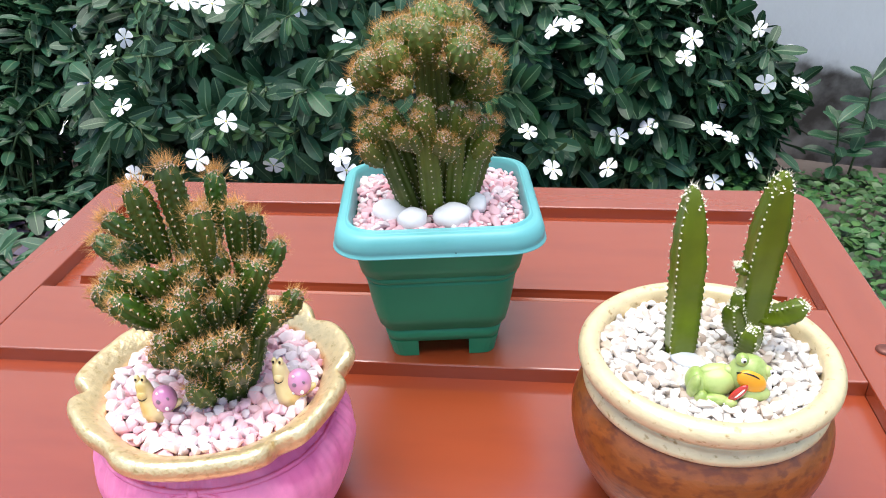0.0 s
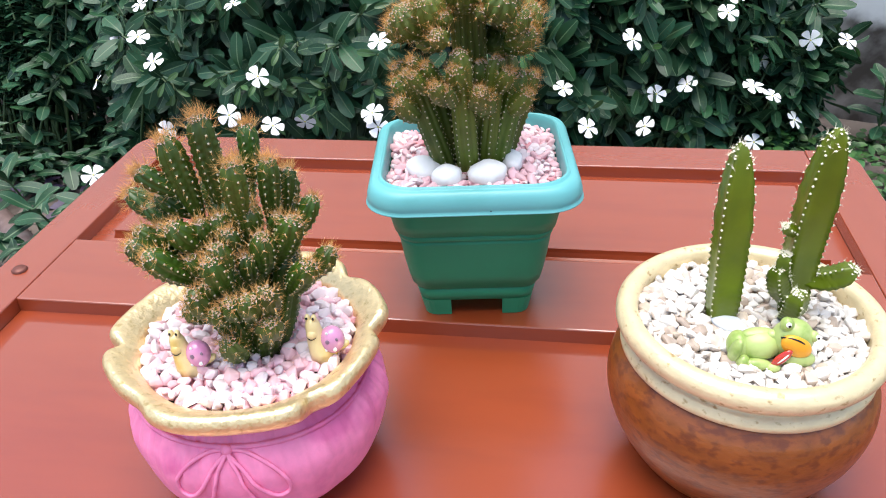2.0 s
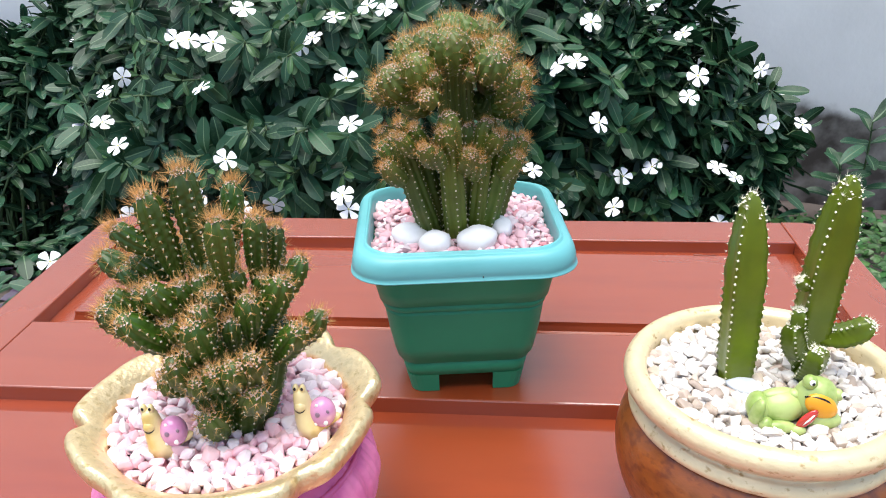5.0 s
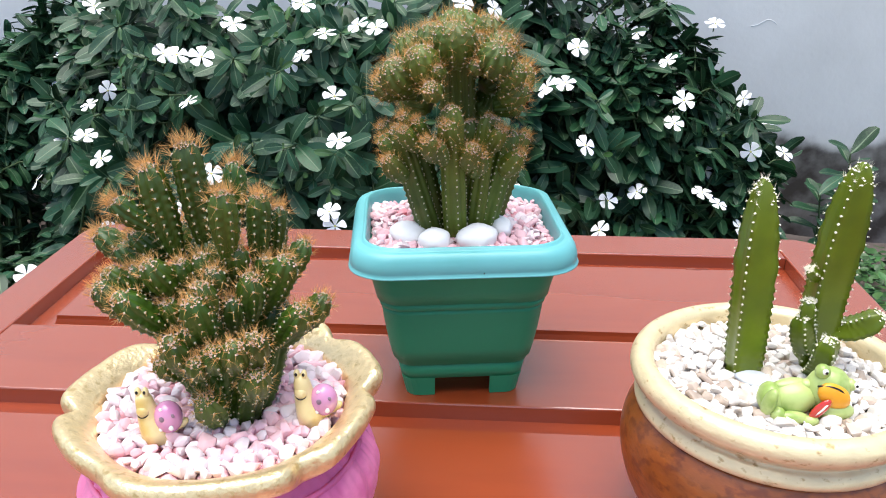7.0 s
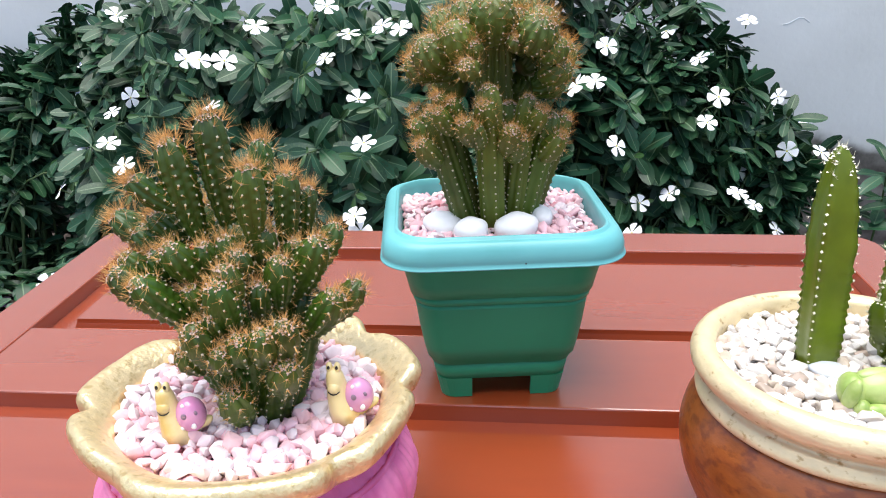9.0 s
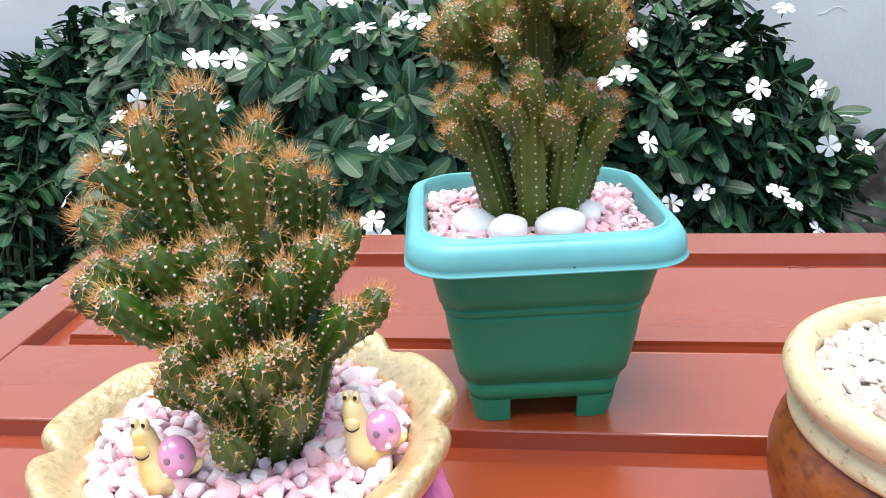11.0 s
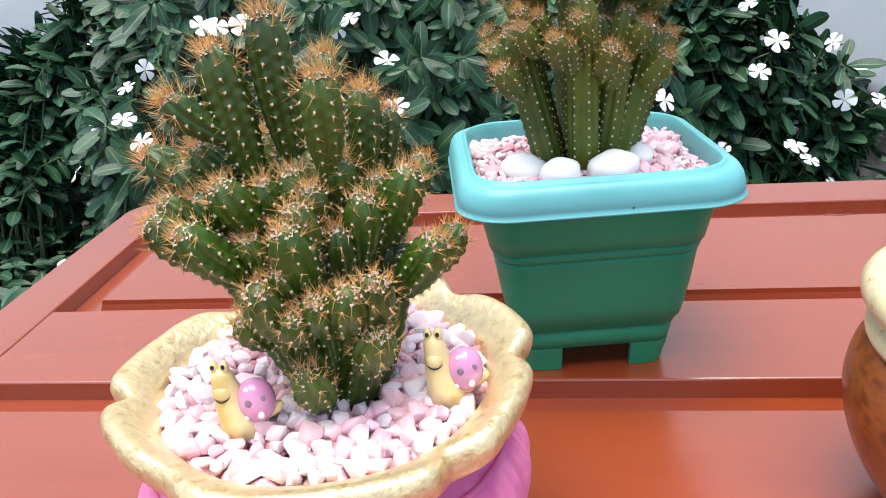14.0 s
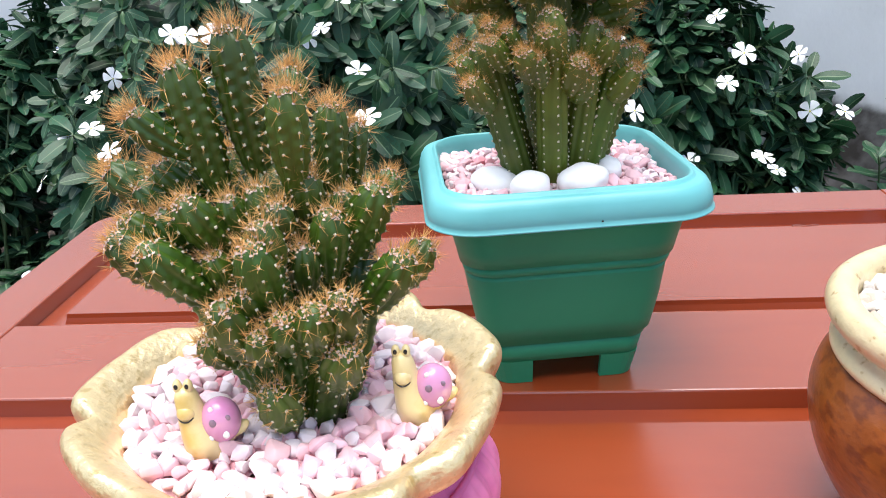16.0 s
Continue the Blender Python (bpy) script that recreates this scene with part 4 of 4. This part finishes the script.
def build_frog():
    bm = bmesh.new()
    blob(bm, (-0.18, 0.02, 0.27), (0.42, 0.30, 0.27), (0, -8, 0))            # belly
    blob(bm, (-0.52, 0.00, 0.24), (0.20, 0.26, 0.25))                        # haunch
    blob(bm, (-0.60, -0.20, 0.27), (0.10, 0.14, 0.28), (14, 10, 0))          # thigh
    blob(bm, (-0.46, -0.27, 0.12), (0.13, 0.12, 0.12))                       # knee
    blob(bm, (-0.22, -0.30, 0.10), (0.26, 0.11, 0.10), (0, 4, 4))            # lower leg
    blob(bm, (0.04, -0.34, 0.08), (0.13, 0.09, 0.08))                        # foot
    blob(bm, (-0.22, 0.04, 0.47), (0.28, 0.12, 0.09), (0, -6, 6))            # raised arm
    blob(bm, (0.02, 0.00, 0.50), (0.11, 0.10, 0.08))                         # pad of the arm
    blob(bm, (0.36, 0.00, 0.44), (0.36, 0.28, 0.36), (0, 20, 0))             # head
    blob(bm, (0.44, -0.16, 0.16), (0.32, 0.18, 0.15), (0, -4, -4))           # arm on the pebbles
    blob(bm, (0.20, -0.06, 0.76), (0.12, 0.12, 0.12))
    blob(bm, (0.66, -0.08, 0.56), (0.09, 0.10, 0.10))
    for x, y, z, r in ((0.20, -0.150, 0.80, 0.052), (0.715, -0.145, 0.59, 0.046)):
        blob(bm, (x, y, z), (r, r * 0.7, r), mat=3, u=12, v=8)
        blob(bm, (x + 0.01, y - r * 0.62, z), (r * 0.5, r * 0.25, r * 0.5), mat=4, u=8, v=6)
    blob(bm, (0.38, -0.215, 0.44), (0.29, 0.11, 0.19), (0, 30, 0), mat=1, u=20, v=12)   # mouth
    blob(bm, (0.15, -0.330, 0.27), (0.22, 0.055, 0.090), (0, -50, 0), mat=2, u=18, v=10)  # tongue
    blob(bm, (0.16, -0.372, 0.29), (0.13, 0.02, 0.022), (0, -50, 0), mat=3, u=10, v=6)
    before = len(bm.faces)
    tube([(0.36 + 0.29 * u * math.cos(radians(28)) + 0.10 * (1 - u * u) * math.sin(radians(28)), -0.285 + 0.09 * u * u, 0.45 - 0.29 * u * math.sin(radians(28)) + 0.14 * (1 - u * u)) for u in [k / 6 - 1 for k in range(13)]],
         0.016, 5, bm=bm)
    bm.faces.ensure_lookup_table()
    for f in bm.faces[before:]:
        f.material_index = 4
    bmesh.ops.transform(bm, matrix=pose(0.1885, 0.4840, 0.1090, 0, 0, 0) @ Matrix.Diagonal((0.0335, 0.0350, 0.0365, 1)), verts=bm.verts[:])
    ob = part("frog_figurine", bm, [FROG_SKIN, ORANGE, RED, WHITE, BLACK])
    return tagged(ob, "glazed lime green frog figurine lying on white pebbles", "figurine")


build_frog()


# ---- garden plants ----
def leaf_data(width, fold, droop, cup, segments=7):
    """Vertices and faces of a blunt leaf one unit long, along +y, with a pale midrib strip."""
    v, f, idx = [], [], []
    for i in range(segments + 1):
        t = i / segments
        w = width * math.sin(math.pi * t ** 1.25 * 0.90 + 0.04) ** 0.62 if t < 1 else width * 0.30
        w = max(w, 0.022)
        z = -droop * t * t + 0.05 * math.sin(t * 6) * cup
        rib = 0.022 * (1 - 0.75 * t) + 0.003
        rise = fold * (w - rib)
        v += [(-w, t, z + rise), (-w * 0.5, t, z + rise * 0.42), (-rib, t, z), (rib, t, z), (w * 0.5, t, z + rise * 0.42), (w, t, z + rise)]
    for i in range(segments):
        a, b = 6 * i, 6 * (i + 1)
        for k in range(5):
            f.append((a + k, a + k + 1, b + k + 1, b + k))
            idx.append(1 if k == 2 else 0)
    return v, f, idx


LEAF_SHAPES = [leaf_data(w, fo, d, c) for w, fo, d, c in ((0.19, 0.26, 0.14, 0.6), (0.21, 0.16, 0.30, 0.3), (0.18, 0.38, 0.22, -0.4), (0.225, 0.10, 0.40, 0.5), (0.20, 0.28, 0.05, -0.6))]
LEAF_MESHES = [raw(v, f, "leaf", [LEAF, MIDRIB], True, i) for v, f, i in LEAF_SHAPES]
LEAF_YOUNG_MESHES = [raw(v, f, "young_leaf", [LEAF_YOUNG, MIDRIB], True, i) for v, f, i in LEAF_SHAPES[:3]]


def flower_mesh(seed):
    rnd = random.Random(seed)
    v, f, idx = [], [], []
    for k in range(5):
        a = 2 * math.pi * k / 5 + rnd.uniform(-0.06, 0.06)
        n = len(v)
        tilt = rnd.uniform(-0.08, 0.10)
        rows = ((0.08, 0.05), (0.32, 0.17), (0.60, 0.32), (0.88, 0.39), (1.0, 0.29))
        for r, w in rows:
            for s in (-1, -0.5, 0, 0.5, 1):
                x, y = w * s + 0.05 * r * rnd.uniform(-0.4, 0.4), r - 0.05 * abs(s) * (r > 0.8)
                z = tilt * r * s + 0.04 - 0.10 * (r - 0.4) ** 2 + 0.012 * k
                v.append((x * math.cos(a) - y * math.sin(a), x * math.sin(a) + y * math.cos(a), z))
        for i in range(len(rows) - 1):
            for j in range(4):
                f.append((n + 5 * i + j, n + 5 * i + j + 1, n + 5 * i + j + 6, n + 5 * i + j + 5))
                idx.append(0)
    n = len(v)
    for r, z in ((0.11, 0.05), (0.05, 0.10)):
        v += [(r * math.cos(2 * math.pi * k / 8), r * math.sin(2 * math.pi * k / 8), z) for k in range(8)]
    for k in range(8):
        f.append((n + k, n + (k + 1) % 8, n + 8 + (k + 1) % 8, n + 8 + k))
        idx.append(1)
    f.append(tuple(n + 8 + k for k in range(8)))
    idx.append(1)
    n = len(v)
    for r, z in ((0.08, 0.03), (0.05, -0.9)):
        v += [(r * math.cos(2 * math.pi * k / 6), r * math.sin(2 * math.pi * k / 6), z) for k in range(6)]
    for k in range(6):
        f.append((n + k, n + 6 + k, n + 6 + (k + 1) % 6, n + (k + 1) % 6))
        idx.append(2)
    return raw(v, f, "flower", [PETAL, EYE_SPOT, STEM], True, idx)


FLOWERS = [flower_mesh(s) for s in range(5)]


def aim(p, axis, normal, length):
    """A pose with y along axis and z near normal, scaled."""
    y = Vector(axis).normalized()
    x = y.cross(Vector(normal))
    x = x.normalized() if x.length > 1e-4 else Vector((1, 0, 0))
    z = x.cross(y)
    m = Matrix((x, y, z)).transposed().to_4x4()
    return Matrix.Translation(p) @ m @ Matrix.Diagonal((length, length, length, 1))


def front(x, z):
    """How near the hedge's face stands at a place."""
    return 1.33 + 0.7 * max(0, z + 0.03) + 0.5 * max(0, x + 0.25) + 0.95 * max(0, -0.62 - x)


def crest(x):
    """The hedge's upper edge."""
    return 0.255 + 0.040 * math.sin(7 * x + 1) + 0.025 * math.sin(17 * x) - 0.98 * max(0, x - 0.33) - 0.16 * max(0, -0.45 - x)


FLOWER_SPOTS = [(-0.754, 1.250, -0.183), (-0.860, 1.500, -0.102), (-1.030, 1.914, 0.101), (-0.938, 1.746, 0.019), (-0.933, 1.800, 0.088), (-0.867, 1.627, -0.051), (-0.790, 1.695, 0.199),
                (-0.746, 1.530, 0.039), (-0.721, 1.451, 0.001), (-0.684, 1.407, -0.166), (-0.679, 1.477, 0.077), (-0.657, 1.373, -0.018), (-0.577, 1.500, 0.139), (-0.553, 1.500, 0.137),
                (-0.516, 1.330, -0.099), (-0.503, 1.404, 0.075), (-0.490, 1.452, 0.142), (-0.451, 1.331, -0.028), (-0.439, 1.330, -0.117)]
FLOWER_SPOTS += [(-0.423, 1.436, 0.199), (-0.379, 1.332, -0.108), (-0.356, 1.517, 0.123), (-0.332, 1.517, 0.135), (-0.320, 1.507, 0.223), (-0.277, 1.516, 0.063), (-0.261, 1.396, 0.190),
                 (-0.258, 1.332, -0.091), (-0.250, 1.331, -0.116), (-0.247, 1.385, 0.017), (-0.225, 1.499, 0.191), (-0.195, 1.509, 0.185), (-0.050, 1.603, 0.216), (0.007, 1.624, 0.204),
                 (0.061, 1.486, -0.101), (0.101, 1.464, 0.095), (0.110, 1.510, -0.188), (0.131, 1.464, 0.101), (0.167, 1.654, 0.132)]
FLOWER_SPOTS += [(0.181, 1.544, -0.029), (0.217, 1.525, -0.189), (0.246, 1.645, -0.171), (0.305, 1.661, -0.156), (0.311, 1.870, 0.132), (0.338, 1.493, 0.068), (0.352, 1.721, 0.098),
                 (0.361, 1.651, -0.011), (0.413, 1.580, -0.128), (0.458, 1.685, -0.289), (0.458, 1.816, 0.158), (0.470, 1.794, -0.149), (0.480, 1.696, -0.191), (0.526, 1.778, 0.012),
                 (0.540, 1.726, -0.086), (0.541, 1.727, -0.256), (0.621, 1.766, -0.100), (0.636, 1.930, -0.073)]
EYE_FROM = Vector((0.03, 0.13, 0.38))


def build_bush(cx, half, stems, leaf_size, singles):
    root = Vector((cx, 1.78, GROUND))
    bush = thing("vinca_bush", root, "leafy dark green periwinkle bush with white flowers against the wall", "bush", group="periwinkle bushes")
    inv = Matrix.Translation(-root)
    leaves = []
    for k in range(stems):
        x = cx + random.uniform(-half, half) * 1.12
        top = crest(x)
        low = -0.40 if x > -0.95 else -0.16
        z = low + (top - low) * random.random() ** 0.75
        y = front(x, z) + 0.035 + min(0.45, random.expovariate(9) * (1 + 1.2 * max(0, x)))
        y = min(y, WALL_Y - 0.17)
        x = min(x, 0.68 - 0.7 * max(0, -0.14 - z))
        tip = Vector((x, y, z))
        base = root + Vector((random.uniform(-0.12, 0.12) - (0.13 if cx > 0.5 else 0.05 if cx > 0.3 else 0.0), random.uniform(-0.12, 0.10), 0))
        mid = Vector((base.x * 0.45 + x * 0.55, base.y * 0.55 + y * 0.45, max(z, GROUND + 0.12) * 0.75 + GROUND * 0.25 + 0.13))
        curve = bezier(base, mid, tip, 12)
        part("stem", tube([curve[i] for i in (0, 3, 6, 8, 10, 12)], 0.0036, 5, 0.45), STEM, bush)
        total = sum((b - a).length for a, b in zip(curve, curve[1:]))
        s, spin = 0.0, random.uniform(0, 3.14)
        while s < min(0.30 if -1 < cx < 0.45 else 0.5, total * 0.78):
            t = 1 - s / total
            i = min(11, int(t * 12))
            p = curve[i].lerp(curve[i + 1], t * 12 - i)
            d = (curve[i + 1] - curve[i]).normalized()
            ax = d.cross(Vector((0.3, 0.2, 0.93))).normalized()
            ay = d.cross(ax)
            grow = min(1.0, 0.42 + s / 0.06 * 0.5)
            for q in (0, 1):
                a = spin + math.pi * q + random.uniform(-0.3, 0.3)
                out = ax * math.cos(a) + ay * math.sin(a)
                axis = out + d * random.uniform(0.15, 0.75) + Vector((0, -0.15, random.uniform(-0.95, 0.05)))
                nrm = d + Vector((0, -0.45, 0.55)) + Vector((random.gauss(0, 0.25), random.gauss(0, 0.25), random.gauss(0, 0.25)))
                leaves.append((aim(p + out * 0.003, axis, nrm, leaf_size * grow * random.uniform(0.82, 1.15)), s < 0.012))
            spin += math.pi / 2 + random.uniform(-0.2, 0.2)
            s += random.uniform(0.018, 0.030)
    leaves = [l for l in leaves if l[0].translation.y < WALL_Y - 0.05 and l[0].translation.x < 0.71 - 0.7 * max(0, -0.14 - l[0].translation.z)]
    leaves.sort(key=lambda l: l[0].translation.y - front(l[0].translation.x, l[0].translation.z))
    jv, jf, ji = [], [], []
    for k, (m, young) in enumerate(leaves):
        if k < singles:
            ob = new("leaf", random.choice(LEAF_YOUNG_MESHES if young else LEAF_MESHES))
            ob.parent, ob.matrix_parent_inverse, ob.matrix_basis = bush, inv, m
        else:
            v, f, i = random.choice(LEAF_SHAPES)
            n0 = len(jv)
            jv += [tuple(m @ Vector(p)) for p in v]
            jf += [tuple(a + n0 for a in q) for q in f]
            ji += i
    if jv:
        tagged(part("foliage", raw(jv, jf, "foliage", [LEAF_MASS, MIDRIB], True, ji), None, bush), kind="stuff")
    for fx, fy, fz in FLOWER_SPOTS:
        if cx - half <= fx < cx + half:
            p = Vector((fx, fy, fz))
            to_eye = (EYE_FROM - p).normalized()
            p = p + Vector((0, -0.015, 0))
            nrm = (to_eye * 0.50 + Vector((random.gauss(0, 0.55), 0.0, 0.50 + 1.6 * max(0, fz) + random.gauss(0, 0.35)))).normalized()
            size = random.uniform(0.0185, 0.0225)
            axis = Vector((random.gauss(0, 1), random.gauss(0, 1), random.gauss(0, 1)))
            axis = axis - nrm * axis.dot(nrm)
            ob = new("flower", random.choice(FLOWERS))
            ob.parent, ob.matrix_parent_inverse, ob.matrix_basis = bush, inv, aim(p, axis, nrm, size)
            ob["label"] = "white five-petalled flower"
    return bush


for cx, half, n, size, singles in ((-1.62, 0.20, 60, 0.060, 60), (-1.22, 0.20, 80, 0.060, 200), (-0.86, 0.16, 90, 0.064, 290), (-0.54, 0.16, 76, 0.066, 290), (-0.22, 0.16, 76, 0.068, 290),
                                   (0.09, 0.15, 70, 0.068, 290), (0.37, 0.13, 60, 0.068, 290), (0.600, 0.100, 46, 0.064, 280)):
    build_bush(cx, half, n, size, singles)


def scatter(name, label, category, mats, count, place, size, parent=None, shape=None):
    """Many small leaves lying or standing on the ground, one mesh."""
    jv, jf, ji = [], [], []
    for _ in range(count):
        p, axis, nrm = place()
        v, f, i = shape or random.choice(LEAF_SHAPES)
        m = aim(p, axis, nrm, size * random.uniform(0.6, 1.25))
        n0 = len(jv)
        jv += [tuple(m @ Vector(q)) for q in v]
        jf += [tuple(a + n0 for a in q) for q in f]
        ji += i
    ob = part(name, raw(jv, jf, name, mats, True, ji), None)
    return tagged(ob, label, category, kind="stuff")


SMALL = leaf_data(0.34, 0.15, 0.15, 0.5, 4)


def on_right():
    x, y = 0.50 + random.random() ** 1.5 * 1.5, 2.0 - random.random() ** 1.3 * 1.5
    x, y = x + 0.1 * noise.noise((x * 3, y * 3, 7)), y + 0.12 * noise.noise((x * 3, y * 3, 9)) - 0.05
    x = max(x, 0.48)
    h = random.random() ** 0.7 * (0.11 + 0.05 * noise.noise((x * 5, y * 5, 0))) * (0.35 if y > 1.82 else 1)
    a = random.uniform(0, 6.28)
    return Vector((x, y, GROUND + 0.02 + h)), Vector((math.cos(a), math.sin(a), random.uniform(-0.3, 0.3))), Vector((random.gauss(0, 0.3), random.gauss(0, 0.3) - 0.2, 1))


scatter("weeds", "low bright green clover-like weeds beside the table", "weeds", [WEED, WEED], 9500, on_right, 0.024, shape=SMALL)


def on_left():
    x, y = -0.60 - random.random() ** 1.4 * 1.7, 2.0 - random.random() ** 1.3 * 1.6
    a = random.uniform(0, 6.28)
    return Vector((x, y, GROUND + random.uniform(0.0, 0.035))), Vector((math.cos(a), math.sin(a), random.uniform(-0.25, 0.25))), Vector((random.gauss(0, 0.4), random.gauss(0, 0.4), 1))


scatter("leaf_litter", "dry brown leaf litter on the soil", "leaf litter", [LITTER, LITTER], 2000, on_left, 0.034, shape=SMALL)
scatter("purple_leaves", "small dark purple creeping leaves on the soil", "ground cover", [PURPLE_LEAF, PURPLE_LEAF], 900,
        lambda: (lambda r: (r[0] + Vector((-0.05, 0.05, 0.02)), r[1], r[2]))(on_left()), 0.036, shape=SMALL)


def low_left():
    x, y = random.uniform(-1.35, -0.62), random.uniform(1.15, 1.62)
    if noise.noise((x * 4, y * 4, 2)) < -0.05:
        x, y = random.uniform(-0.95, -0.62), random.uniform(1.18, 1.4)
    h = 0.14
    if random.random() < 0.6:
        x, y = random.uniform(-2.0, -0.98), random.uniform(1.62, 1.90)
        h = 0.10 + 0.24 * random.random() * (0.6 + noise.noise((x * 3, y * 3, 5)))
    a = random.uniform(0, 6.28)
    return Vector((x, y, GROUND + random.uniform(0.02, h))), Vector((math.cos(a), math.sin(a), random.uniform(-0.2, 0.6))), Vector((random.gauss(0, 0.3), -0.3, 1))


scatter("creepers", "low green creeping plants on the soil beside the table", "ground cover", [LEAF_MASS, MIDRIB], 1500, low_left, 0.055)


def sprig(at, top, count, size, label):
    """A young plant: one stem with pairs of leaves."""
    root = Vector((at[0], at[1], GROUND))
    plant = thing("seedling", root, label, "plant", group="seedlings by the wall")
    inv = Matrix.Translation(-root)
    curve = bezier(root, root.lerp(Vector(top), 0.5) + Vector((0.02, 0.01, 0.02)), top, 10)
    part("stem", tube(curve, 0.0035, 6, 0.5), STEM, plant)
    for k in range(count):
        t = 1 - 0.75 * (k // 2) / (count / 2)
        i = min(9, int(t * 10))
        p = curve[i].lerp(curve[i + 1], t * 10 - i)
        a = k * math.pi + (k // 2) * 1.4 + 0.4
        ob = new("leaf", random.choice(LEAF_MESHES))
        ob.parent, ob.matrix_parent_inverse = plant, inv
        ob.matrix_basis = aim(p, (math.cos(a), math.sin(a), random.uniform(-0.1, 0.5) if k > 3 else 0.9), (0, -0.4, 1), size * random.uniform(0.8, 1.15))


sprig((0.86, 2.00), (0.865, 1.99, -0.165), 14, 0.080, "young periwinkle plant by the stained wall foot")
sprig((0.80, 1.95), (0.785, 1.93, -0.25), 12, 0.070, "young periwinkle plant by the stained wall foot")
sprig((-0.90, 1.30), (-0.90, 1.24, -0.26), 14, 0.062, "young periwinkle plant beside the table")
sprig((-0.78, 1.26), (-0.76, 1.22, -0.24), 14, 0.062, "young periwinkle plant beside the table")
sprig((-0.66, 1.28), (-0.64, 1.22, -0.20), 14, 0.062, "young periwinkle plant beside the table")
sprig((-1.02, 1.38), (-1.03, 1.34, -0.24), 14, 0.060, "young periwinkle plant beside the table")
